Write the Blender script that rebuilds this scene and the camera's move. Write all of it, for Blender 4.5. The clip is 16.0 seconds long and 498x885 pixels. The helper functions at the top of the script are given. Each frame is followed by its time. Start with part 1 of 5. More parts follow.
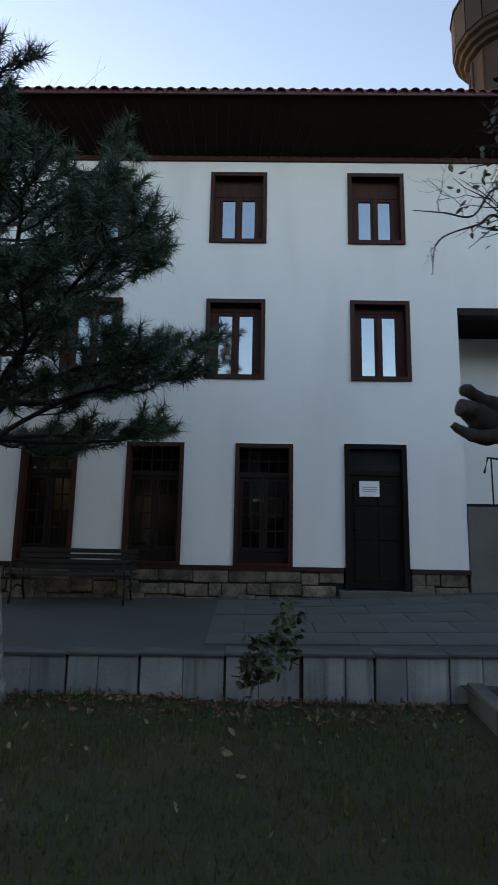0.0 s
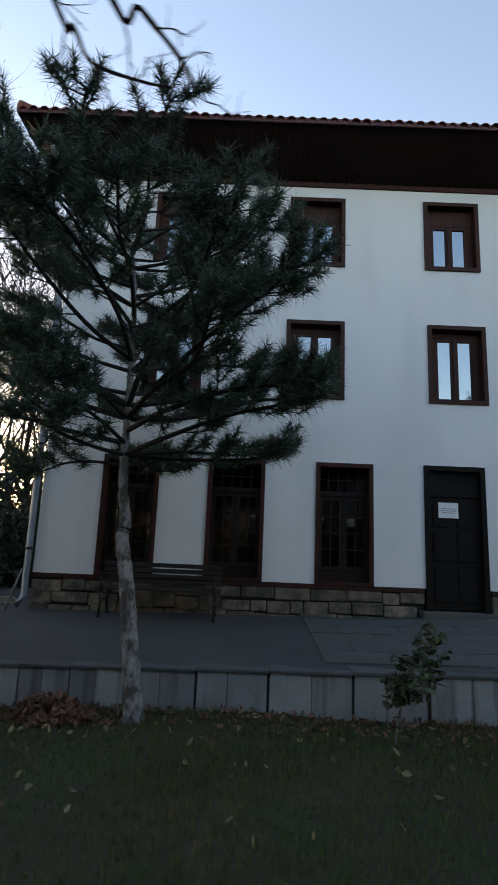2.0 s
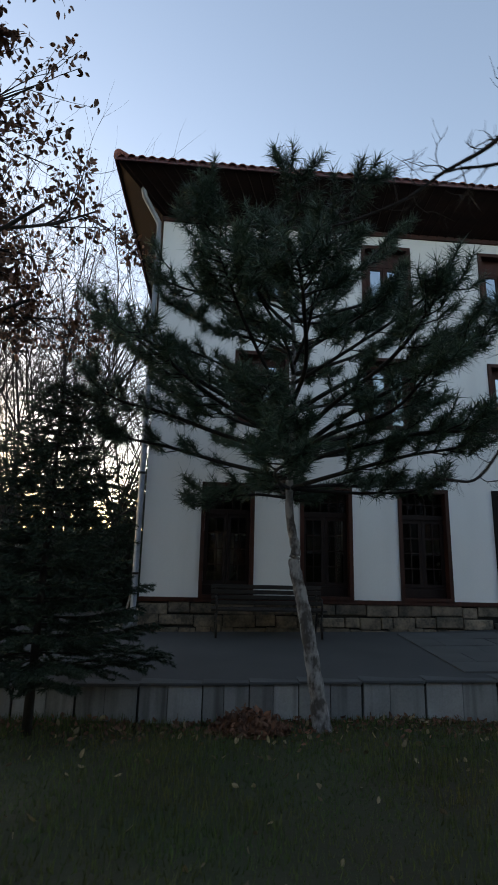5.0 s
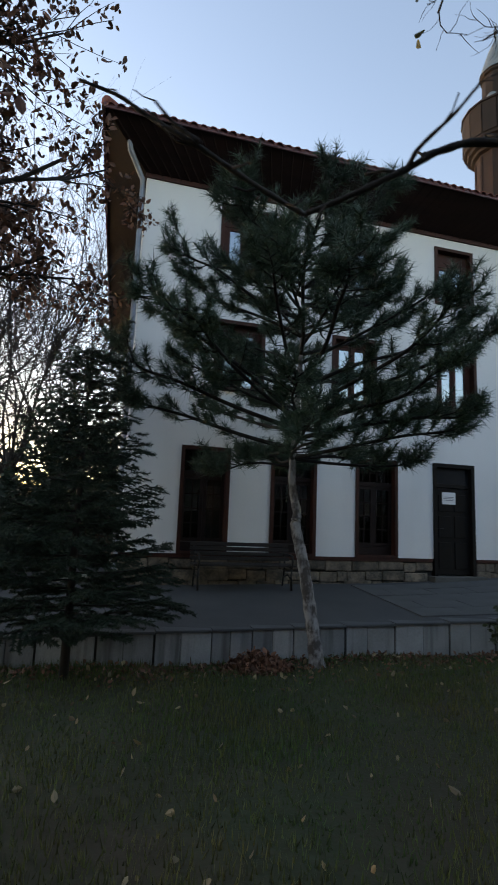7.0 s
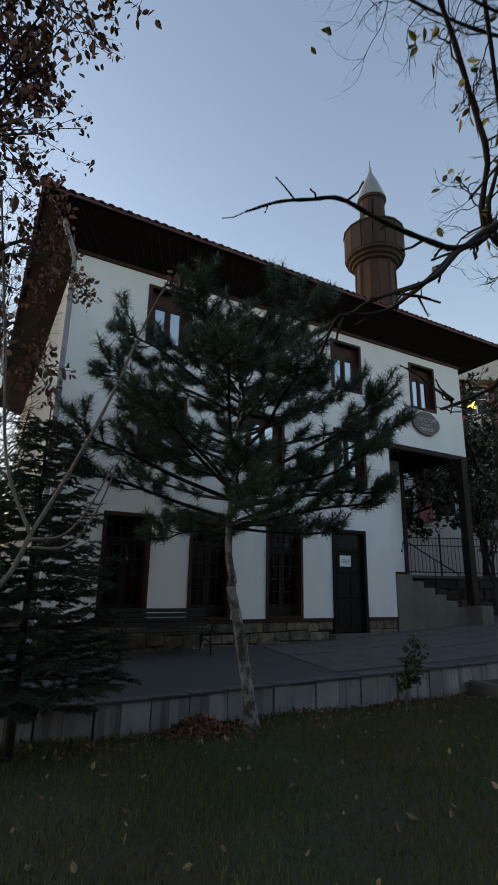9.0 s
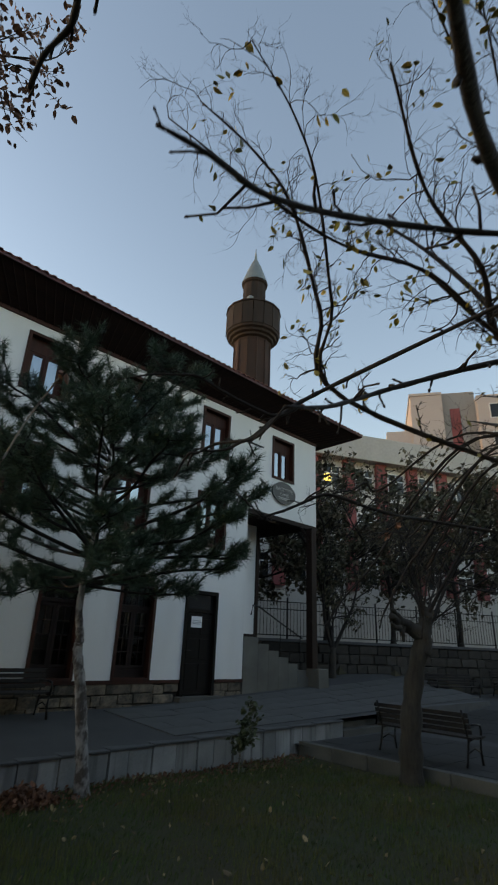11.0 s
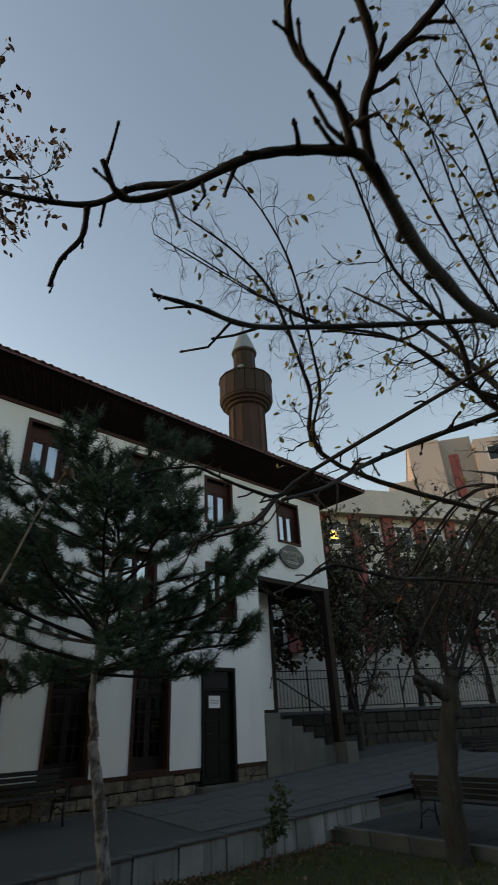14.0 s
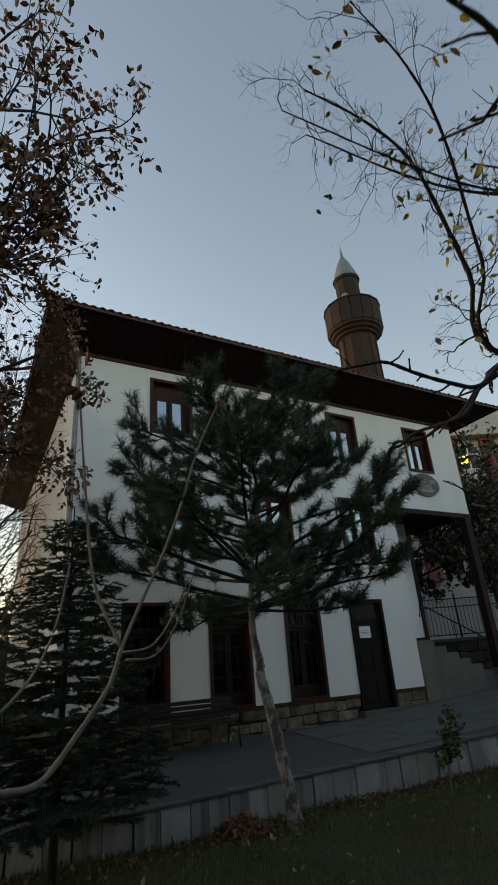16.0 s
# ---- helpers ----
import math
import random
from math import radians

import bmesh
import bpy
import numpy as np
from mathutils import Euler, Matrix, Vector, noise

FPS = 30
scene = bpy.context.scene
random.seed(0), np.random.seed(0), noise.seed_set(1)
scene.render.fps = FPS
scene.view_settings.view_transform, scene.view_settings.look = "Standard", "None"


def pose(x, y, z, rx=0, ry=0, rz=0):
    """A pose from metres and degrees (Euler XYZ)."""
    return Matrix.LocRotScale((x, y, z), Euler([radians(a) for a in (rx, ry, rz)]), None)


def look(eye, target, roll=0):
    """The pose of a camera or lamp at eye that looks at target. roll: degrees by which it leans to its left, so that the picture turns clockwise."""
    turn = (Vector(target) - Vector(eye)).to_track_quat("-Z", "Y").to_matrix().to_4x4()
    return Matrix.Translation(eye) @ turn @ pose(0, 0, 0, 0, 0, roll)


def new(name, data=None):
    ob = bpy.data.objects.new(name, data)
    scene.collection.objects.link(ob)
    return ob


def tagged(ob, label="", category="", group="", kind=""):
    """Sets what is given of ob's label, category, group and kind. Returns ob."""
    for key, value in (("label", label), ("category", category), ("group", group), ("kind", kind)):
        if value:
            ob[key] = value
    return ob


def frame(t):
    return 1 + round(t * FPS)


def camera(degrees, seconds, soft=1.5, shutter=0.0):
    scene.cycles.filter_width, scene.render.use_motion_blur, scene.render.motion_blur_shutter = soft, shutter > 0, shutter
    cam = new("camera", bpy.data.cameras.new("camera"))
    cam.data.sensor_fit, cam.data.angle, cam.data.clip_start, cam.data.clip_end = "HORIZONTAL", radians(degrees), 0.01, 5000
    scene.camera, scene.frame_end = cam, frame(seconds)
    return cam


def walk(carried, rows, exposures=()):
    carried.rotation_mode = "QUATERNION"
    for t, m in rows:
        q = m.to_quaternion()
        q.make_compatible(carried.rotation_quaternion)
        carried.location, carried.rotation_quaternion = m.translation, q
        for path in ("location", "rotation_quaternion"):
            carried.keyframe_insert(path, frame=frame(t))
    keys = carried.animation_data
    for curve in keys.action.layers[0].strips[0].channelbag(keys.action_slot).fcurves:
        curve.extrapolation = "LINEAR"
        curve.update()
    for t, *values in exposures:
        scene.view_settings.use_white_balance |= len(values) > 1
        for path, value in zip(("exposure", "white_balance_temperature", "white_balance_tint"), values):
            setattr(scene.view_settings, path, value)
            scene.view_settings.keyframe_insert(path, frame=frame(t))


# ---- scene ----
cam = camera(51.1, 16.0, 1.6, 0.4)
PATH = [
    (0, (-0.026, -0.348, 1.424), (-0.056, 1.625, 1.749), 1.1),
    (0.5, (-0.407, -0.33, 1.426), (-0.426, 1.643, 1.749), 1.4),
    (1, (-0.74, -0.313, 1.429), (-0.75, 1.657, 1.774), 1.8),
    (1.5, (-1.114, -0.39, 1.426), (-1.121, 1.575, 1.802), 2.2),
    (2, (-1.564, -0.474, 1.413), (-1.572, 1.489, 1.796), 2.4),
    (2.5, (-2.033, -0.536, 1.411), (-2.011, 1.424, 1.808), 2.4),
    (3, (-2.399, -0.637, 1.408), (-2.319, 1.314, 1.84), 2.7),
    (3.5, (-2.773, -0.782, 1.457), (-2.646, 1.162, 1.912), 2.2),
    (4, (-3.252, -0.858, 1.436), (-3.113, 1.082, 1.903), 1.7),
    (4.5, (-3.67, -0.968, 1.435), (-3.528, 0.972, 1.901), 1.3),
    (7, (-5.548, -1.449, 1.49), (-5.025, 0.459, 1.782), 2.3),
    (7.5, (-5.889, -1.387, 1.494), (-5.177, 0.445, 1.864), 1.0),
    (8, (-6.25, -1.48, 1.509), (-5.448, 0.295, 1.966), 0.7),
    (10.5, (-6.902, -2.078, 1.486), (-5.701, -0.621, 2.145), 2.0),
    (11, (-6.974, -2.207, 1.535), (-5.683, -0.869, 2.273), 2.3),
    (11.5, (-7.002, -2.266, 1.574), (-5.67, -1.018, 2.392), 1.8),
    (12, (-7.014, -2.34, 1.589), (-5.658, -1.172, 2.482), 0.9),
    (12.5, (-7.04, -2.39, 1.589), (-5.672, -1.282, 2.538), -0.2),
    (13, (-7.055, -2.413, 1.587), (-5.706, -1.306, 2.564), -1.1),
    (13.5, (-7.058, -2.37, 1.576), (-5.763, -1.2, 2.551), -1.8),
    (14, (-7.06, -2.298, 1.569), (-5.84, -1.034, 2.526), -2.8),
    (14.5, (-7.075, -2.232, 1.567), (-5.945, -0.87, 2.498), -3.4),
    (15, (-7.091, -2.168, 1.544), (-6.049, -0.712, 2.436), -3.6),
    (15.5, (-7.16, -2.001, 1.556), (-6.182, -0.469, 2.391), -3.9),
    (16, (-7.102, -1.907, 1.568), (-6.177, -0.318, 2.355), -4.4),
]
SKY, SUN, GLOW = 0.15, 0.04, 0.9
walk(cam, [(t, look(eye, target, roll)) for t, eye, target, roll in PATH], [(0.0, 2.16, 6750, 23), (2.5, 2.06, 6750, 22), (4.5, 1.84, 6850, 22), (7.0, 2.06, 6900, 23), (7.5, 1.80, 6900, 23), (8.0, 1.70, 6900, 23), (10.5, 1.68, 7200, 19), (12.5, 1.62, 7400, 19), (16.0, 1.58, 7900, 19)])

# exposure follows the phone's automatic metering
# ---- world and sun: dusk, the sun just above the hill behind the building ----
world = bpy.data.worlds.new("dusk")
scene.world = world
world.use_nodes = True
wn = world.node_tree.nodes
sky = wn.new("ShaderNodeTexSky")
sky.sky_type = "NISHITA"
sky.sun_disc = False
sky.sun_elevation = radians(6.0)
sky.sun_rotation = radians(-36.0)
sky.air_density, sky.dust_density, sky.ozone_density = 1.0, 0.5, 1.0
wn["Background"].inputs[1].default_value = SKY
world.node_tree.links.new(sky.outputs[0], wn["Background"].inputs[0])
sun = new("sun", bpy.data.lights.new("sun", "SUN"))
sun.data.energy, sun.data.angle, sun.data.color = SUN, radians(10), (1.0, 0.72, 0.5)
sun.matrix_world = look((-29.4, 40.5, 5.2), (0, 0, 0))

# ---- materials ----
def mat(name, c1, c2=None, rough=0.8, scale=3.0, fine=40.0, bump=0.15, metal=0.0, mix=0.5, island=0.0, stretch=(1, 1, 1), spec=0.5, obj_random=0.0):
    m = bpy.data.materials.new(name)
    m.use_nodes = True
    nt = m.node_tree
    n, l = nt.nodes, nt.links
    b = n["Principled BSDF"]
    c2 = c2 or tuple(x * 0.7 for x in c1)
    co = n.new("ShaderNodeTexCoord")
    mp = n.new("ShaderNodeMapping")
    mp.inputs["Scale"].default_value = stretch
    l.new(co.outputs["Object"], mp.inputs["Vector"])
    big = n.new("ShaderNodeTexNoise")
    big.inputs["Scale"].default_value, big.inputs["Detail"].default_value = scale, 5
    small = n.new("ShaderNodeTexNoise")
    small.inputs["Scale"].default_value, small.inputs["Detail"].default_value = fine, 4
    for x in (big, small):
        l.new(mp.outputs[0], x.inputs["Vector"])
    add = n.new("ShaderNodeMath")
    add.operation = "MULTIPLY_ADD"
    l.new(small.outputs[0], add.inputs[0])
    add.inputs[1].default_value = 0.5
    l.new(big.outputs[0], add.inputs[2])
    ramp = n.new("ShaderNodeMapRange")
    ramp.inputs[1].default_value, ramp.inputs[2].default_value = 0.75 - mix * 0.5, 0.75 + mix * 0.5
    l.new(add.outputs[0], ramp.inputs[0])
    cm = n.new("ShaderNodeMix")
    cm.data_type = "RGBA"
    cm.inputs[6].default_value, cm.inputs[7].default_value = (*c1, 1), (*c2, 1)
    l.new(ramp.outputs[0], cm.inputs[0])
    out = cm.outputs[2]
    if island or obj_random:
        hv = n.new("ShaderNodeHueSaturation")
        src = n.new("ShaderNodeNewGeometry" if island else "ShaderNodeObjectInfo")
        r = n.new("ShaderNodeMapRange")
        k = island or obj_random
        r.inputs[3].default_value, r.inputs[4].default_value = 1 - k, 1 + k
        l.new(src.outputs["Random Per Island" if island else "Random"], r.inputs[0])
        l.new(r.outputs[0], hv.inputs["Value"])
        l.new(out, hv.inputs["Color"])
        out = hv.outputs[0]
    l.new(out, b.inputs["Base Color"])
    b.inputs["Roughness"].default_value, b.inputs["Metallic"].default_value = rough, metal
    b.inputs["Specular IOR Level"].default_value = spec
    if bump:
        bp = n.new("ShaderNodeBump")
        bp.inputs["Strength"].default_value, bp.inputs["Distance"].default_value = bump, 0.02
        l.new(add.outputs[0], bp.inputs["Height"])
        l.new(bp.outputs[0], b.inputs["Normal"])
    return m


def streaked(m, dark, amount, scale=(6, 6, 0.5)):
    """Rain streaks and stains over a material: long blotches in z."""
    nt = m.node_tree
    n, l = nt.nodes, nt.links
    b = n["Principled BSDF"]
    old = b.inputs["Base Color"].links[0].from_socket
    co, mp, tx, rp, mx = n.new("ShaderNodeTexCoord"), n.new("ShaderNodeMapping"), n.new("ShaderNodeTexNoise"), n.new("ShaderNodeMapRange"), n.new("ShaderNodeMix")
    mp.inputs["Scale"].default_value = scale
    tx.inputs["Scale"].default_value, tx.inputs["Detail"].default_value = 1.0, 6
    rp.inputs[1].default_value, rp.inputs[2].default_value, rp.inputs[4].default_value = 0.5, 0.75, amount
    mx.data_type = "RGBA"
    mx.inputs[7].default_value = (*dark, 1)
    l.new(co.outputs["Object"], mp.inputs["Vector"])
    l.new(mp.outputs[0], tx.inputs["Vector"])
    l.new(tx.outputs[0], rp.inputs[0])
    l.new(rp.outputs[0], mx.inputs[0])
    l.new(old, mx.inputs[6])
    l.new(mx.outputs[2], b.inputs["Base Color"])
    return m


def clear_glass(name, tint=(0.85, 0.9, 0.9)):
    m = bpy.data.materials.new(name)
    m.use_nodes = True
    n, l = m.node_tree.nodes, m.node_tree.links
    n.remove(n["Principled BSDF"])
    tr, gl, fr, mx = n.new("ShaderNodeBsdfTransparent"), n.new("ShaderNodeBsdfGlossy"), n.new("ShaderNodeFresnel"), n.new("ShaderNodeMixShader")
    tr.inputs[0].default_value = (*tint, 1)
    gl.inputs["Roughness"].default_value = 0.02
    fr.inputs[0].default_value = 1.5
    l.new(fr.outputs[0], mx.inputs[0])
    l.new(tr.outputs[0], mx.inputs[1])
    l.new(gl.outputs[0], mx.inputs[2])
    l.new(mx.outputs[0], n["Material Output"].inputs[0])
    return m


PLASTER = streaked(mat("white_plaster", (0.80, 0.80, 0.79), (0.72, 0.72, 0.71), 0.92, 0.7, 30, 0.12, mix=0.8), (0.5, 0.5, 0.48), 0.25, (1.2, 1.2, 0.25))
WOOD = mat("dark_stained_wood", (0.062, 0.018, 0.011), (0.025, 0.009, 0.006), 0.65, 2.0, 60, 0.2, stretch=(6, 6, 0.6), spec=0.25)
# Darker than WOOD, for inner window leaves, bars and porch timber.
DEEPWOOD = mat("near_black_timber", (0.020, 0.009, 0.007), (0.010, 0.005, 0.004), 0.7, 2.0, 60, 0.2, stretch=(6, 6, 0.6), spec=0.25)
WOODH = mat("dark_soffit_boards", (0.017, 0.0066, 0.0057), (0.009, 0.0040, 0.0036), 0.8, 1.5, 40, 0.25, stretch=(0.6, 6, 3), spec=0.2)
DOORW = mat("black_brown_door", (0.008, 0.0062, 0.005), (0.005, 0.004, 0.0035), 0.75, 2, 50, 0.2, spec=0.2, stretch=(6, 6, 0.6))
TILE = mat("clay_roof_tile", (0.20, 0.055, 0.035), (0.10, 0.035, 0.028), 0.8, 3, 30, 0.2, island=0.3)
FASCIA = mat("painted_gutter_metal", (0.11, 0.022, 0.022), (0.06, 0.016, 0.016), 0.45, 4, 50, 0.1)
PIPE = mat("zinc_downpipe", (0.25, 0.27, 0.30), (0.15, 0.16, 0.18), 0.5, 4, 40, 0.1, metal=0.6)
PLINTH = mat("plinth_stone", (0.21, 0.165, 0.12), (0.055, 0.050, 0.040), 0.9, 3.5, 25, 0.7, mix=0.35, obj_random=0.45)
ANDESITE = mat("andesite_stair", (0.098, 0.096, 0.086), (0.056, 0.056, 0.051), 0.85, 2.0, 40, 0.3, obj_random=0.15)
STAIRSTONE = mat("pale_worn_stair", (0.135, 0.132, 0.118), (0.08, 0.08, 0.072), 0.85, 2.0, 40, 0.3, obj_random=0.12)
PANEL = streaked(mat("retaining_panel", (0.312, 0.318, 0.318), (0.204, 0.21, 0.21), 0.85, 2.0, 45, 0.25, obj_random=0.28), (0.05, 0.05, 0.05), 0.75, (7, 7, 0.5))
COPING = mat("coping_stone", (0.0894, 0.093, 0.0966), (0.0552, 0.0587, 0.0618), 0.85, 2.5, 50, 0.3, obj_random=0.15)
GAP = mat("dark_mortar", (0.035, 0.033, 0.03), (0.02, 0.02, 0.018), 0.95, 5, 60, 0.3)
SLAB = mat("grey_paving_slab", (0.0935, 0.0946, 0.0935), (0.057, 0.0593, 0.0593), 0.8, 1.2, 35, 0.25, obj_random=0.07)
# Far darker than SLAB: the patio's shade is put into the colour.
PATIOSLAB = mat("shade_toned_patio_slab", (0.0202, 0.0211, 0.0207), (0.0114, 0.0123, 0.0123), 0.8, 1.2, 35, 0.25, obj_random=0.14)
ASPHALT = mat("worn_asphalt", (0.0675, 0.069, 0.0705), (0.042, 0.0435, 0.045), 0.9, 0.8, 60, 0.35)
EARTH = mat("lawn_earth", (0.025, 0.0375, 0.0125), (0.045, 0.0325, 0.0163), 1.0, 0.9, 25, 0.6)
GRASS = mat("autumn_grass", (0.0375, 0.08, 0.0125), (0.1, 0.0875, 0.02), 0.8, 1.0, 8, 0, island=0.45)
HILL = mat("scrub_hillside", (0.055, 0.050, 0.028), (0.035, 0.028, 0.018), 1.0, 0.25, 3, 0.5)
STONEWALL = mat("rubble_stone", (0.0638, 0.0577, 0.0495), (0.03, 0.027, 0.0232), 0.9, 2.5, 20, 0.5, obj_random=0.35)
IRON = mat("black_iron", (0.012, 0.012, 0.013), (0.02, 0.017, 0.015), 0.5, 5, 60, 0.2, metal=0.4)
BENCHW = mat("dark_bench_slat", (0.018, 0.013, 0.011), (0.010, 0.008, 0.007), 0.7, 3, 50, 0.3, stretch=(0.5, 6, 6))
PAPER = mat("white_paper", (0.82, 0.82, 0.82), (0.76, 0.76, 0.76), 0.9, 4, 40, 0.0)
INK = mat("grey_print", (0.25, 0.25, 0.28), (0.2, 0.2, 0.22), 0.9, 4, 40, 0.0)
SIGN = mat("sign_dark_enamel", (0.015, 0.0144, 0.0156), (0.0096, 0.0096, 0.0102), 0.45, 4, 40, 0.05)
SIGNTXT = mat("sign_pale_letters", (0.45, 0.44, 0.42), (0.38, 0.37, 0.35), 0.7, 4, 40, 0.0)
MIRRORED = mat("coated_window_glass", (0.26, 0.30, 0.33), (0.22, 0.26, 0.29), 0.04, 1.0, 8, 0.01, metal=1.0)
GLASS = clear_glass("clear_window_glass", (0.62, 0.66, 0.66))
# Dark blue tint added to dim and cool daylight from the back windows.
DIMGLASS = clear_glass("daylight_dimming_glass", (0.12, 0.145, 0.18))
# Indoor dimness is put into this plaster colour to keep the windows dark.
ROOM = mat("shade_toned_room_plaster", (0.10, 0.09, 0.08), (0.07, 0.065, 0.06), 0.9, 1, 20, 0.05)
PINEBARK = mat("pine_bark", (0.30, 0.285, 0.275), (0.07, 0.06, 0.055), 0.95, 9, 30, 0.8, stretch=(1, 1, 0.6), mix=0.25)
TWIG = mat("dark_twig_bark", (0.013, 0.0105, 0.009), (0.024, 0.019, 0.016), 0.85, 20, 90, 0.4)
BARK = mat("grey_brown_bark", (0.0553, 0.0488, 0.0403), (0.0228, 0.0195, 0.0169), 0.95, 5, 30, 0.9, stretch=(1, 1, 0.25), mix=0.35)
PALESTEM = mat("pale_smooth_stem", (0.20, 0.18, 0.155), (0.12, 0.105, 0.09), 0.8, 10, 60, 0.3)
NEEDLE = mat("pine_needles", (0.029, 0.066, 0.040), (0.047, 0.086, 0.047), 0.55, 1.2, 9, 0, island=0.5)
SPRUCE = mat("spruce_needles", (0.012, 0.030, 0.015), (0.018, 0.037, 0.018), 0.65, 1.2, 9, 0, island=0.4)
DRYLEAF = mat("dry_brown_leaf", (0.20, 0.088, 0.048), (0.10, 0.05, 0.032), 0.75, 2, 12, 0, island=0.5)
OLIVE = mat("dull_olive_leaf", (0.046, 0.060, 0.032), (0.085, 0.062, 0.038), 0.7, 1.0, 8, 0, island=0.5)
YELLOW = mat("yellow_leaf", (0.17, 0.18, 0.03), (0.30, 0.20, 0.03), 0.6, 3, 12, 0, island=0.4)
FALLEN = mat("pale_fallen_leaf", (0.30, 0.24, 0.13), (0.11, 0.06, 0.025), 0.7, 1.5, 10, 0, island=0.5)
GREENLEAF = mat("sapling_leaf", (0.035, 0.055, 0.020), (0.06, 0.07, 0.03), 0.6, 2, 12, 0, island=0.4)
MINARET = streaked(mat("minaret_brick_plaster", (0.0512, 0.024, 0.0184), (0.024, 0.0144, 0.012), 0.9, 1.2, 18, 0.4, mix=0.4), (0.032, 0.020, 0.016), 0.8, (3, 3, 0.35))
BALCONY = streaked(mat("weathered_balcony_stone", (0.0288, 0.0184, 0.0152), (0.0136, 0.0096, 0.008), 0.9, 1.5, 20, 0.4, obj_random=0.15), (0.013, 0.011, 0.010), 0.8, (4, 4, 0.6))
LEAD = mat("lead_cap", (0.22, 0.26, 0.27), (0.14, 0.17, 0.18), 0.55, 2, 20, 0.15, metal=0.3)
SCHOOL = streaked(mat("school_cream_render", (0.55, 0.53, 0.50), (0.42, 0.41, 0.39), 0.9, 0.3, 8, 0.1), (0.3, 0.28, 0.26), 0.4, (0.6, 0.6, 0.1))
REDPAINT = mat("faded_red_render", (0.30, 0.09, 0.09), (0.20, 0.06, 0.06), 0.9, 0.5, 8, 0.1)
ROOFSHEET = mat("pale_grey_parapet", (0.50, 0.49, 0.48), (0.38, 0.37, 0.36), 0.8, 0.4, 6, 0.1)
TOWER = mat("peach_tower_render", (0.46, 0.40, 0.375), (0.40, 0.345, 0.325), 0.9, 0.2, 5, 0.1)
TOWERGREY = mat("grey_tower_render", (0.30, 0.28, 0.27), (0.22, 0.21, 0.2), 0.9, 0.2, 5, 0.1)
PVC = mat("white_window_frame", (0.7, 0.7, 0.7), (0.6, 0.6, 0.6), 0.5, 2, 20, 0.0)
DARKPANE = mat("dark_pane", (0.012, 0.014, 0.016), (0.02, 0.022, 0.024), 0.1, 1, 5, 0.0, spec=0.4)
HOSE = mat("pale_garden_hose", (0.35, 0.34, 0.26), (0.26, 0.25, 0.2), 0.6, 6, 40, 0.0)
LAMPGLOW = bpy.data.materials.new("lit_window")
LAMPGLOW.use_nodes = True
LAMPGLOW.node_tree.nodes["Principled BSDF"].inputs["Base Color"].default_value = (0.6, 0.45, 0.1, 1)
LAMPGLOW.node_tree.nodes["Principled BSDF"].inputs["Emission Color"].default_value = (1.0, 0.72, 0.12, 1)
LAMPGLOW.node_tree.nodes["Principled BSDF"].inputs["Emission Strength"].default_value = GLOW


# ---- building helpers ----
def part(name, bm, material, parent=None, label=""):
    """Links a bmesh (or a Soup) as one mesh object under a thing or a part."""
    me = bpy.data.meshes.new(name)
    if isinstance(bm, Soup):
        me.from_pydata(bm.v, [], bm.f)
        if bm.smooth:
            me.polygons.foreach_set("use_smooth", [True] * len(bm.f))
    else:
        bm.to_mesh(me)
        bm.free()
    me.materials.append(material)
    ob = new(name, me)
    if parent:
        ob.parent = parent
    if label:
        ob["label"] = label
    return ob


def share(name, mesh, parent, m=None):
    """Another object on the same mesh."""
    ob = new(name, mesh)
    ob.parent = parent
    if m is not None:
        ob.matrix_basis = m
    return ob


def empty(name, label, category, at=(0, 0, 0), group="", kind=""):
    ob = new(name)
    ob.location = at
    ob.empty_display_size = 0.1
    return tagged(ob, label, category, group, kind)


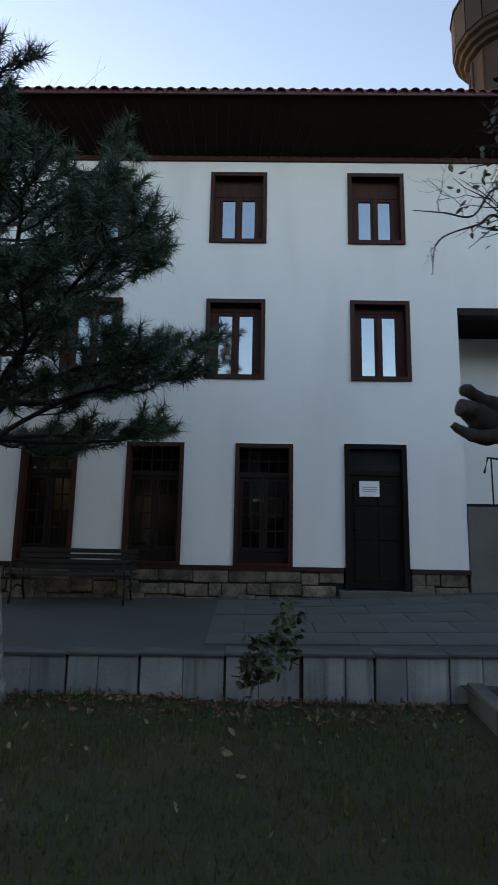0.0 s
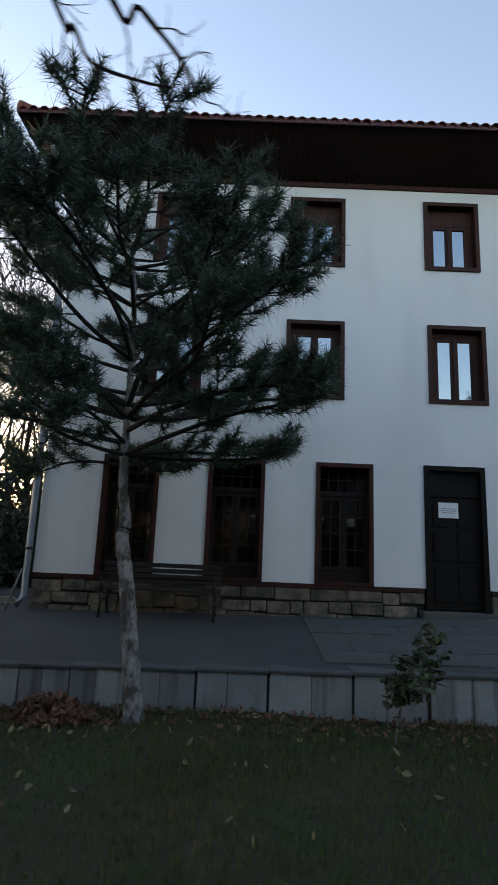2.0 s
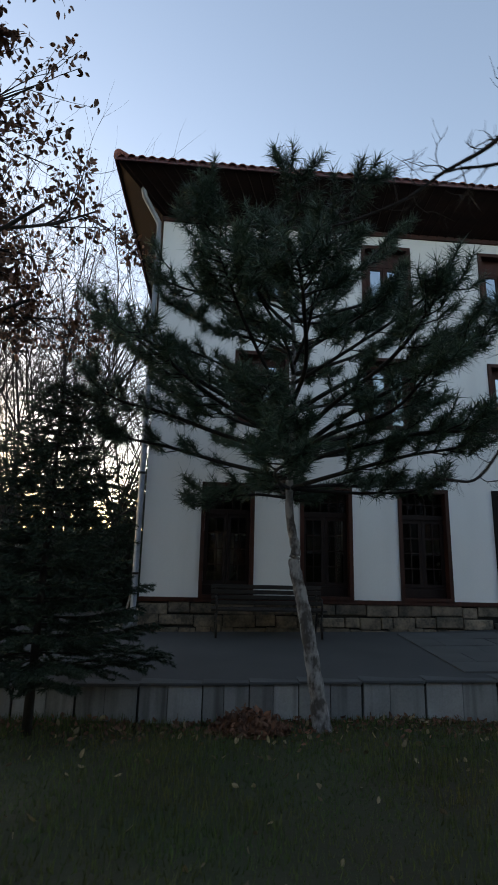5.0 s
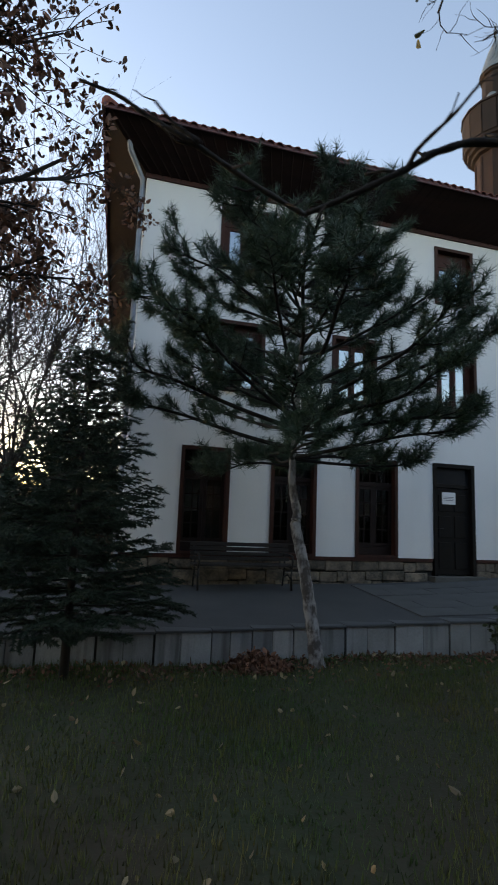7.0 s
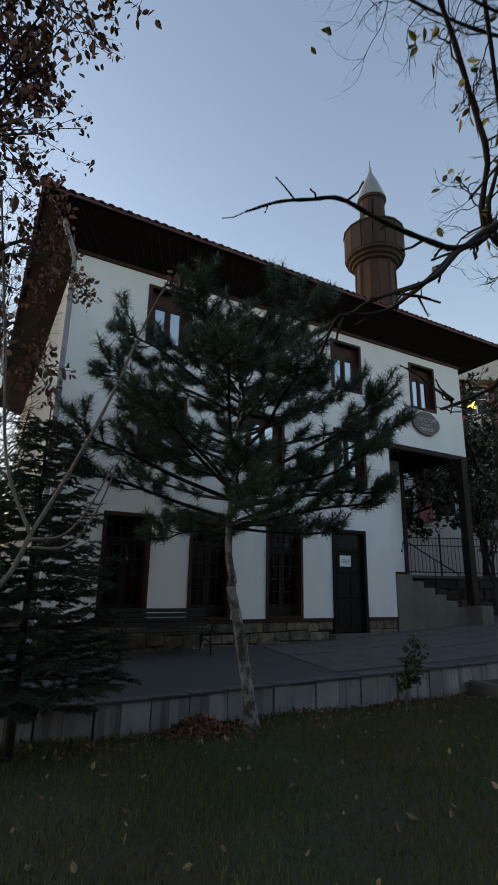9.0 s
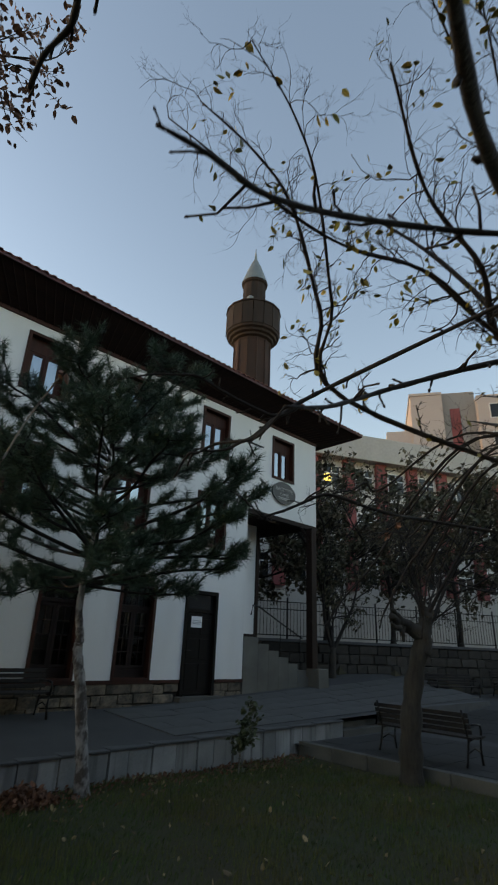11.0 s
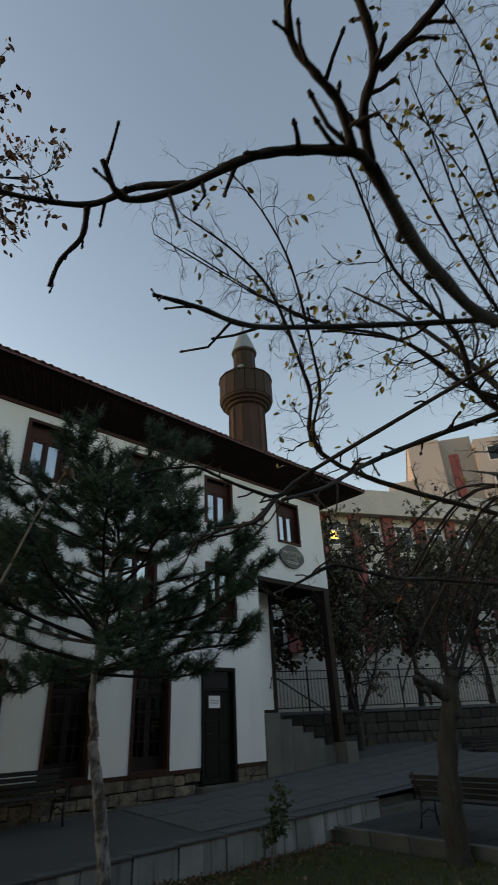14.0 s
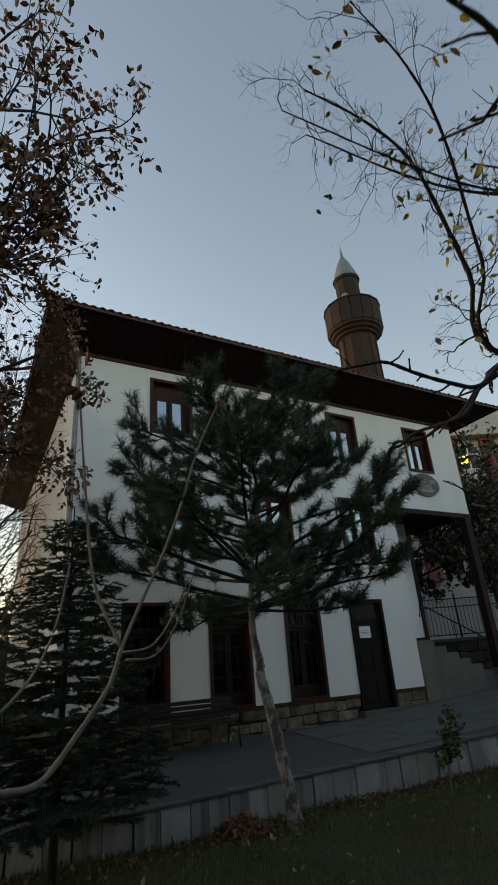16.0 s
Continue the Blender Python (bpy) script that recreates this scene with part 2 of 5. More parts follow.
class Soup:
    """Loose vertices and faces for what has many pieces."""
    def __init__(self, smooth=False):
        self.v, self.f, self.smooth = [], [], smooth

    def box(self, x0, y0, z0, x1, y1, z1):
        k = len(self.v)
        self.v += [(x0, y0, z0), (x1, y0, z0), (x1, y1, z0), (x0, y1, z0), (x0, y0, z1), (x1, y0, z1), (x1, y1, z1), (x0, y1, z1)]
        self.f += [tuple(k + i for i in q) for q in ((0, 3, 2, 1), (4, 5, 6, 7), (0, 1, 5, 4), (1, 2, 6, 5), (2, 3, 7, 6), (3, 0, 4, 7))]
        return self

    def prism(self, pts, z0, z1):
        """Upright prism over a counter-clockwise outline."""
        k, n = len(self.v), len(pts)
        self.v += [(x, y, z0) for x, y in pts] + [(x, y, z1) for x, y in pts]
        self.f += [tuple(range(k + n - 1, k - 1, -1)), tuple(range(k + n, k + 2 * n))]
        self.f += [(k + i, k + (i + 1) % n, k + n + (i + 1) % n, k + n + i) for i in range(n)]
        return self

    def quad(self, a, b, c, d):
        k = len(self.v)
        self.v += [tuple(p) for p in (a, b, c, d)]
        self.f.append((k, k + 1, k + 2, k + 3))

    def tube(self, pts, radii, sides=6, cap=True):
        pts = [Vector(p) for p in pts]
        k, n = len(self.v), len(pts)
        up = Vector((0, 0, 1))
        for i, p in enumerate(pts):
            d = (pts[min(i + 1, n - 1)] - pts[max(i - 1, 0)])
            d = d.normalized() if d.length > 1e-6 else Vector((0, 0, 1))
            a = d.cross(up if abs(d.z) < 0.95 else Vector((1, 0, 0))).normalized()
            b = d.cross(a)
            r = radii[i] if hasattr(radii, "__len__") else radii
            for j in range(sides):
                w = 2 * math.pi * j / sides
                self.v.append(tuple(p + a * (r * math.cos(w)) + b * (r * math.sin(w))))
        for i in range(n - 1):
            for j in range(sides):
                q = (j + 1) % sides
                self.f.append((k + i * sides + j, k + i * sides + q, k + (i + 1) * sides + q, k + (i + 1) * sides + j))
        if cap:
            self.f.append(tuple(k + j for j in range(sides - 1, -1, -1)))
            self.f.append(tuple(k + (n - 1) * sides + j for j in range(sides)))
        return self

    def lathe(self, axis, profile, sides=24):
        k, n = len(self.v), len(profile)
        for r, z in profile:
            for j in range(sides):
                w = 2 * math.pi * j / sides
                self.v.append((axis[0] + r * math.cos(w), axis[1] + r * math.sin(w), z))
        for i in range(n - 1):
            for j in range(sides):
                q = (j + 1) % sides
                self.f.append((k + i * sides + j, k + i * sides + q, k + (i + 1) * sides + q, k + (i + 1) * sides + j))
        self.f.append(tuple(k + j for j in range(sides - 1, -1, -1)))
        self.f.append(tuple(k + (n - 1) * sides + j for j in range(sides)))
        return self


def box(x0, y0, z0, x1, y1, z1, bevel=0.0):
    bm = bmesh.new()
    bmesh.ops.create_cube(bm, size=1)
    for v in bm.verts:
        v.co = Vector(((x0 + x1) / 2 + v.co.x * (x1 - x0), (y0 + y1) / 2 + v.co.y * (y1 - y0), (z0 + z1) / 2 + v.co.z * (z1 - z0)))
    if bevel:
        bmesh.ops.bevel(bm, geom=bm.edges[:], offset=bevel, segments=2, affect="EDGES", profile=0.6)
    return bm


def pierced(x0, x1, z0, z1, y0, y1, holes):
    """A wall along x with openings (xa, za, xb, zb) that go through it."""
    s = Soup()
    xs = sorted({x0, x1, *[h[0] for h in holes], *[h[2] for h in holes]})
    for a, b in zip(xs, xs[1:]):
        cuts = sorted((h[1], h[3]) for h in holes if h[0] < b - 1e-6 and h[2] > a + 1e-6)
        z = z0
        for lo, hi in cuts:
            if lo > z + 1e-6:
                s.box(a, y0, z, b, y1, lo)
            z = hi
        if z < z1:
            s.box(a, y0, z, b, y1, z1)
    bm = bmesh.new()
    me = bpy.data.meshes.new("tmp")
    me.from_pydata(s.v, [], s.f)
    bm.from_mesh(me)
    bpy.data.meshes.remove(me)
    bmesh.ops.remove_doubles(bm, verts=bm.verts[:], dist=1e-4)
    return bm


def frame4(x0, z0, x1, z1, sx, sz, y0, y1):
    s = Soup()
    s.box(x0, y0, z0, x0 + sx, y1, z1).box(x1 - sx, y0, z0, x1, y1, z1)
    s.box(x0 + sx, y0, z0, x1 - sx, y1, z0 + sz).box(x0 + sx, y0, z1 - sz, x1 - sx, y1, z1)
    return s


# ---- ground levels ----
def lawn_z(x, y):
    t = min(max((y - 2.5) / 3.0, 0), 1)
    return -0.33 - 0.07 * t + 0.02 * math.sin(1.3 * x + 0.7 * y) + 0.012 * math.sin(3.1 * x - 2.3 * y)


def wall_top(x):
    return 0.01 + 0.0152 * (x + 4.7)


def kerb_z(x):
    return 0.22 + 0.012 * (x + 5) + max(0, x - 0.5) * 0.04


def pave_z(x, y):
    u = min(max((y - 5.6) / 3.0, 0), 1.3)
    return wall_top(x) + u * (kerb_z(x) - wall_top(x))


def patio_z(x, y):
    return -0.2 + max(0, x - 6.0) * 0.055


def sheet(fn, xs, ys):
    bm = bmesh.new()
    grid = [[bm.verts.new((x, y, fn(x, y))) for y in ys] for x in xs]
    for i in range(len(xs) - 1):
        for j in range(len(ys) - 1):
            bm.faces.new((grid[i][j], grid[i + 1][j], grid[i + 1][j + 1], grid[i][j + 1]))
    return bm


def steps(a, b, n):
    return [a + (b - a) * i / n for i in range(n + 1)]


def far_z(x, y):
    """The wide ground: flat round the place, a scrub hill behind on the one side, a higher yard on the other."""
    d = max(0, y - 13) * 0.22
    left = min(max((-5.5 - x + max(0, y - 22.5) * 1.5) / 4, 0), 1)
    h = -0.55 + left * min(d, 3.6) + max(0, y - 40) * 0.02
    q = (x - 9.2) * 0.45 + (y - 9.9) * 0.89
    if q > 0.2 and x > -4:
        h = max(h, 1.75)
    return h


ground = tagged(part("ground", sheet(far_z, [-400, -150, -60, -30, -20, -15, -12, -10, -8, -6, -4, -2, 0, 3, 6, 8, 10, 12, 14, 17, 20, 25, 32, 40, 60, 150, 400],
    [-400, -100, -30, -10, -4, 0, 3, 5, 5.5, 6, 7, 8, 9, 10, 11, 12, 13, 14, 16, 18, 20, 23, 27, 32, 40, 60, 150, 400]), HILL), "dark scrubby ground running back to a low hillside", "ground", kind="structure")
lawn = tagged(part("lawn", sheet(lawn_z, steps(-16, 2.6, 62), steps(-9, 5.66, 48)), EARTH), "dark autumn lawn with thin short grass", "lawn", kind="structure")
# apron in front of the building
apron = tagged(part("pavement", sheet(lambda x, y: pave_z(x, y) - 0.012, steps(-16, 12, 28), [5.75, 6.5, 7.5, 8.62, 9.0, 10.5, 12.5]), ASPHALT), "dark worn asphalt and slab pavement along the building", "pavement", kind="structure")
patio = tagged(part("patio", sheet(patio_z, steps(2.2, 19, 16), [-9, -6, -3, 0, 2, 4, 5.6, 8, 10]), ASPHALT), "dark grey paved patio beside the lawn", "patio", kind="structure")

# ---- the building ----
FY = 8.64
G = [(-4.14, 0.78, -3.15, 2.885), (-2.29, 0.78, -1.29, 2.885), (-0.395, 0.78, 0.61, 2.885)]
DOOR = (1.5, 0.44, 2.57, 2.905)
W2 = [(-3.60, 4.05, -2.52, 5.555), (-0.99, 4.05, 0.09, 5.555), (1.63, 4.05, 2.705, 5.555)]
W3 = [(-3.58, 6.675, -2.51, 8.12), (-0.98, 6.675, 0.09, 8.12), (1.61, 6.675, 2.67, 8.12), (4.56, 6.65, 5.62, 8.10)]
house = empty("mosque_building", "white plastered three-storey house-like mosque with dark timber windows and eaves", "building", (0.8, 9, 0.2))


def under(ob):
    ob.parent = house
    ob.matrix_parent_inverse = Matrix.Translation(-house.location)
    return ob


under(part("wall", pierced(-5.18, 3.57, 0.80, 5.45, FY, FY + 0.32, G + W2 + [(1.5, 0.80, 2.57, 2.905)]), PLASTER, label="white plastered lower wall with slight stains"))
under(part("wall", pierced(-5.18, 6.8, 5.45, 8.6, FY, FY + 0.32, [(W2[0][0], 5.45, W2[0][2], 5.555), (W2[1][0], 5.45, W2[1][2], 5.555), (W2[2][0], 5.45, W2[2][2], 5.555)] + W3), PLASTER, label="white plastered upper wall that overhangs the porch"))
under(part("side_wall", Soup().prism([(-5.18, FY + 0.32), (-4.86, FY + 0.32), (-4.52, 22.0), (-4.82, 22.0)], 0.80, 8.6), PLASTER))
under(part("side_wall", box(6.48, FY + 0.32, 5.45, 6.8, 16.0, 8.6), PLASTER))
BACK = [(-4.1 + k * 1.3, 1.0, -3.5 + k * 1.3, 2.7) for k in range(6)]
under(part("back_wall", pierced(-4.86, 6.48, 0.3, 8.6, 21.68, 22.0, BACK), PLASTER))
for xa, za, xb, zb in BACK:
    bw = under(part("back_window", frame4(xa, za, xb, zb, 0.05, 0.05, 21.75, 21.82), WOOD))
    part("pane", box(xa + 0.04, 21.783, za + 0.04, xb - 0.04, 21.787, zb - 0.04), DIMGLASS, bw)
    part("glazing_bar", box((xa + xb) / 2 - 0.02, 21.76, za + 0.05, (xa + xb) / 2 + 0.02, 21.81, zb - 0.05), WOOD, bw)
    for k in (1, 2, 3):
        z = za + (zb - za) * k / 4
        part("glazing_bar", box(xa + 0.05, 21.765, z - 0.02, xb - 0.05, 21.805, z + 0.02), WOOD, bw)
under(part("porch_back_wall", box(3.72, 10.0, 1.98, 5.32, 10.2, 5.44), PLASTER, label="white infill panel in a dark timber frame"))
under(part("inner_wall", box(3.27, FY + 0.32, 0.3, 3.57, 21.68, 5.44), PLASTER))
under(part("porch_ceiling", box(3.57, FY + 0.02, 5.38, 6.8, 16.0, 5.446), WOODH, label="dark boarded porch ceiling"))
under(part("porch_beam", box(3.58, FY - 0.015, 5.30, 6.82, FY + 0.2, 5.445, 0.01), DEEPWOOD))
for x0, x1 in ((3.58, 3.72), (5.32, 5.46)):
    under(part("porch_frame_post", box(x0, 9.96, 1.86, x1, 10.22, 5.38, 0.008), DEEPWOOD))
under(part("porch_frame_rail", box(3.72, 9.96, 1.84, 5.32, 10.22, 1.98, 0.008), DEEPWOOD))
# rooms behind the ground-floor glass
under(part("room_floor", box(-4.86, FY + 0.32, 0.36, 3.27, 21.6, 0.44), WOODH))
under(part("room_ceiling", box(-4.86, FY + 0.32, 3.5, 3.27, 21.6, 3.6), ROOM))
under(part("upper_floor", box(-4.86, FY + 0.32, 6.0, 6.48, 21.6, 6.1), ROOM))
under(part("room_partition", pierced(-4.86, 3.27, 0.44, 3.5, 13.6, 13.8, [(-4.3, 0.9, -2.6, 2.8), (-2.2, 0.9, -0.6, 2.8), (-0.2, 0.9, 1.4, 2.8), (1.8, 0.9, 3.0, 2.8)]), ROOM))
# timber sill beam along the foot of the plaster, and the stone plinth under it
for a, b in ((-5.2, DOOR[0] - 0.03), (DOOR[2] + 0.03, 3.59)):
    under(part("sill_beam", box(a, FY - 0.03, 0.725, b, FY + 0.3, 0.80, 0.006), WOOD))
rng = random.Random(5)
for row in range(3):
    x = -5.18
    while x < 3.5:
        w = rng.choice((rng.uniform(0.18, 0.4), rng.uniform(0.35, 0.7)))
        e = min(x + w, 3.57)
        lo, hi = 0.10 + row * 0.21 + rng.uniform(-0.03, 0.02), 0.30 + row * 0.21 + rng.uniform(-0.03, 0.03)
        hi = min(hi, 0.722)
        if e < DOOR[0] - 0.02 or x > DOOR[2] + 0.02:
            d = rng.uniform(0, 0.02)
            under(part("plinth_stone", box(x + 0.006, FY - 0.01 - d, lo + 0.005, e - 0.006, FY + 0.25, hi, 0.022), PLINTH))
        elif x < DOOR[0] - 0.25:
            under(part("plinth_stone", box(x + 0.006, FY - 0.01, lo + 0.005, DOOR[0] - 0.03, FY + 0.25, hi, 0.022), PLINTH))
        elif e > DOOR[2] + 0.2:
            under(part("plinth_stone", box(DOOR[2] + 0.03, FY - 0.01, lo + 0.005, e - 0.006, FY + 0.25, hi, 0.022), PLINTH))
        x = e
under(part("plinth_core", box(-5.17, FY + 0.04, 0.0, DOOR[0] - 0.03, FY + 0.3, 0.72), GAP))
under(part("plinth_core", box(DOOR[2] + 0.03, FY + 0.04, 0.0, 3.56, FY + 0.3, 0.72), GAP))
under(part("side_plinth", Soup().prism([(-5.18, FY + 0.3), (-4.86, FY + 0.3), (-4.52, 22.0), (-4.82, 22.0)], 0.0, 0.80), PLINTH))

# roof: hipped, clay tiles, boarded soffit that slopes up from the wall head to the eave
EX0, EX1, EY0, EY1, EZ = -6.07, 8.45, 7.76, 23.0, 9.03
wx0, wx1, wy0, wy1, wz = -5.18, 6.8, FY, 22.0, 8.44
so = Soup()
for (a, b, c, d) in (((wx0, wy0), (wx1, wy0), (EX1, EY0), (EX0, EY0)), ((wx1, wy0), (wx1, wy1), (EX1, EY1), (EX1, EY0)), ((wx0 + 0.36, wy1), (wx0, wy0), (EX0, EY0), (EX0 + 0.36, EY1)), ((wx1, wy1), (wx0 + 0.36, wy1), (EX0 + 0.36, EY1), (EX1, EY1))):
    for lo, up in ((0, 0),):
        so.quad((*a, wz), (*d, EZ), (*c, EZ), (*b, wz))
        so.quad((*a, wz + 0.12), (*b, wz + 0.12), (*c, EZ + 0.03), (*d, EZ + 0.03))
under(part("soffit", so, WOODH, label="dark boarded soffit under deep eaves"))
for i in range(60):
    x = wx0 + (wx1 - wx0) * (i + 0.5) / 60
    ex = EX0 + (EX1 - EX0) * (i + 0.5) / 60
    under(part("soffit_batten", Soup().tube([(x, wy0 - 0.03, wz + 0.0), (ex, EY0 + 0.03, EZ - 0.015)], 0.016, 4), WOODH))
under(part("wall_plate", box(wx0 - 0.03, FY - 0.035, 8.36, wx1 + 0.03, FY + 0.02, 8.46, 0.006), WOOD))
under(part("fascia", box(EX0 - 0.02, EY0 - 0.03, EZ - 0.03, EX1 + 0.02, EY0, EZ + 0.075, 0.006), FASCIA))
under(part("fascia", Soup().prism([(EX0 - 0.03, EY0), (EX0, EY0), (EX0 + 0.36, EY1), (EX0 + 0.33, EY1)], EZ - 0.03, EZ + 0.075), FASCIA))
under(part("fascia", box(EX1, EY0, EZ - 0.03, EX1 + 0.03, EY1, EZ + 0.075, 0.006), FASCIA))
rf = Soup()
ry, rz, ra, rb = 15.4, 11.4, 0.0, 2.4
e = EZ + 0.06
rf.quad((EX0, EY0, e), (EX1, EY0, e), (rb, ry, rz), (ra, ry, rz))
rf.quad((EX1, EY1, e), (EX0 + 0.36, EY1, e), (ra, ry, rz), (rb, ry, rz))
rf.quad((EX0 + 0.36, EY1, e), (EX0, EY0, e), (ra, ry, rz), (ra, ry, rz + 0.001))
rf.quad((EX1, EY0, e), (EX1, EY1, e), (rb, ry, rz), (rb, ry, rz + 0.001))
under(part("roof", rf, TILE, label="low hipped clay tile roof"))


def half_tile(length):
    s = Soup(True)
    n = 7
    for i in range(2):
        for j in range(n + 1):
            w = math.pi * j / n
            for r in (0.085,):
                s.v.append((r * math.cos(w), i * length, r * 0.75 * math.sin(w) + (0.02 if i == 0 else 0)))
    for j in range(n):
        s.f.append((j, j + 1, n + 2 + j, n + 1 + j))
    for i in (0,):
        k = len(s.v)
        for j in range(n + 1):
            w = math.pi * j / n
            s.v.append((0.068 * math.cos(w), 0, 0.068 * 0.75 * math.sin(w) + 0.02))
        for j in range(n):
            s.f.append((j + 1, j, k + j, k + j + 1))
    return s


slope = math.atan2(rz - e, ry - EY0)
tile0 = under(part("roof_tile", half_tile(0.42), TILE))
tile0.matrix_basis = Matrix.Translation((EX0 + 0.1, EY0 - 0.05, e - 0.075)) @ Matrix.Rotation(slope, 4, "X")
for i in range(1, 74):
    x = EX0 + 0.1 + i * 0.196
    t = share("roof_tile", tile0.data, house, Matrix.Translation((x, EY0 - 0.05 + rng.uniform(-0.012, 0.012), e - 0.075 + rng.uniform(-0.006, 0.006))) @ Matrix.Rotation(slope, 4, "X"))
    t.matrix_parent_inverse = Matrix.Translation(-house.location)
for i in range(76):
    y = EY0 + 0.12 + i * 0.196
    t = share("roof_tile", tile0.data, house, Matrix.Translation((EX0 - 0.05 + 0.0236 * (y - EY0), y, e - 0.06)) @ Matrix.Rotation(-math.pi / 2, 4, "Z") @ Matrix.Rotation(slope * 0.8, 4, "X"))
    t.matrix_parent_inverse = Matrix.Translation(-house.location)
ridge = Soup(True)
ridge.tube([(EX0, EY0, e + 0.05), (ra, ry, rz + 0.04)], 0.11, 8)
under(part("hip_ridge", ridge, TILE))
# downpipe at the corner, with its swan neck
under(part("downpipe", Soup(True).tube([(-5.62, 8.15, 8.95), (-5.55, 8.25, 8.62), (-5.27, 8.56, 8.25), (-5.26, 8.57, 7.9), (-5.26, 8.57, 0.42), (-5.30, 8.40, 0.28)], 0.055, 10), PIPE, label="grey zinc downpipe at the corner"))
for z in (7.4, 5.2, 3.0, 1.2):
    under(part("pipe_bracket", Soup(True).tube([(-5.26, 8.57, z - 0.02), (-5.26, 8.57, z + 0.02)], 0.066, 10), IRON))


def casement(h, head, proud=0.035):
    """Upper window: trim, reveal, head board, two leaves with tall narrow panes."""
    x0, z0, x1, z1 = h
    w = under(part("window", trim(x0, z0, x1, z1, 0.075, FY - proud, FY + 0.30), WOOD, label="dark brown timber casement window"))
    yi = FY + 0.13
    mid, b = (x0 + x1) / 2, 0.07
    part("head_board", box(x0 + b, yi - 0.01, z1 - head, x1 - b, yi + 0.08, z1 - 0.07, 0.006), WOOD, w)
    za, zb = z0 + 0.07, z1 - head
    for a, c, sl, sr in ((x0 + b, mid - 0.004, 0.16, 0.065), (mid + 0.004, x1 - b, 0.065, 0.16)):
        s = Soup().box(a, yi, za, a + sl, yi + 0.05, zb).box(c - sr, yi, za, c, yi + 0.05, zb)
        s.box(a + sl, yi, za, c - sr, yi + 0.05, za + 0.06).box(a + sl, yi, zb - 0.06, c - sr, yi + 0.05, zb)
        lf = part("leaf", s, WOOD, w)
        part("pane", box(a + sl, yi + 0.024, za + 0.06, c - sr, yi + 0.030, zb - 0.06), MIRRORED, w)
    part("mullion", box(mid - 0.03, yi - 0.018, z0 + 0.07, mid + 0.03, yi - 0.001, z1 - head, 0.005), WOOD, w)
    # Added sheet: its near-black colour stands in for the unlit room.
    part("dark_room_sheet", box(x0 + 0.02, yi + 0.10, z0 + 0.02, x1 - 0.02, yi + 0.12, z1 - 0.02), DOORW, w)


def trim(x0, z0, x1, z1, b, y0, y1):
    return frame4(x0, z0, x1, z1, b, b, y0, y1)


for h in W2:
    casement(h, 0.20)
for h in W3:
    casement(h, 0.43)


def tall_window(h):
    """Ground-floor window: deep frame, two glazed leaves with bars, a barred transom."""
    x0, z0, x1, z1 = h
    w = under(part("tall_window", trim(x0, z0, x1, z1, 0.07, FY - 0.03, FY + 0.26), WOOD, label="tall dark timber window with glazing bars"))
    yi, mid, tz = FY + 0.14, (x0 + x1) / 2, z1 - 0.58
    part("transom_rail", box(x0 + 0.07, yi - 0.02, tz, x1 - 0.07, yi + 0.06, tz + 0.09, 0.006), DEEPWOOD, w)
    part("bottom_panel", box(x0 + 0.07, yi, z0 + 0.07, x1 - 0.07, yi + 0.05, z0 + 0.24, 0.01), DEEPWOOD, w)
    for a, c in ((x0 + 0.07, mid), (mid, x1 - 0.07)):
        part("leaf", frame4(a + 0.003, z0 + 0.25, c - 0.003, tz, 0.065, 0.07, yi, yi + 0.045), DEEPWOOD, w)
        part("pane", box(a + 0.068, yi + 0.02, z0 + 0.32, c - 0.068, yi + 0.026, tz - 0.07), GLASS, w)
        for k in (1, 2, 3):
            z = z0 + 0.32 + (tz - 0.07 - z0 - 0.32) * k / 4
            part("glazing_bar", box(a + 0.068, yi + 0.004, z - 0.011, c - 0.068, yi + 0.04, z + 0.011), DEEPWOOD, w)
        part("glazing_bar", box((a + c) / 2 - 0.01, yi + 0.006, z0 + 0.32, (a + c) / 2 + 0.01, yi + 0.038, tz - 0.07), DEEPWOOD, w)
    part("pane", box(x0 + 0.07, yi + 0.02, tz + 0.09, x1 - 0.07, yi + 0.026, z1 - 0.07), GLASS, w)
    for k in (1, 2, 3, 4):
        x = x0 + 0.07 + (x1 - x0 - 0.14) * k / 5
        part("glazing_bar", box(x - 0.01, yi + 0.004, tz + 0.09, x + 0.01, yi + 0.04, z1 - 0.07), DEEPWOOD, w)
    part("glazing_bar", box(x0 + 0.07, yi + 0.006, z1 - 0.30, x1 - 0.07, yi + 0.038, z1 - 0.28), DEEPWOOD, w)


for h in G:
    tall_window(h)
# entrance door
x0, z0, x1, z1 = DOOR
door = under(part("door", trim(x0, z0 - 0.12, x1, z1, 0.085, FY - 0.04, FY + 0.2), DOORW, label="closed near-black timber door with a transom"))
part("door_leaf", box(x0 + 0.087, FY + 0.05, z0 + 0.02, x1 - 0.087, FY + 0.10, z1 - 0.55, 0.006), DOORW, door)
part("transom_rail", box(x0 + 0.087, FY + 0.03, z1 - 0.54, x1 - 0.087, FY + 0.10, z1 - 0.45, 0.006), DOORW, door)
part("transom_pane", box(x0 + 0.087, FY + 0.07, z1 - 0.45, x1 - 0.087, FY + 0.078, z1 - 0.087), DARKPANE, door)
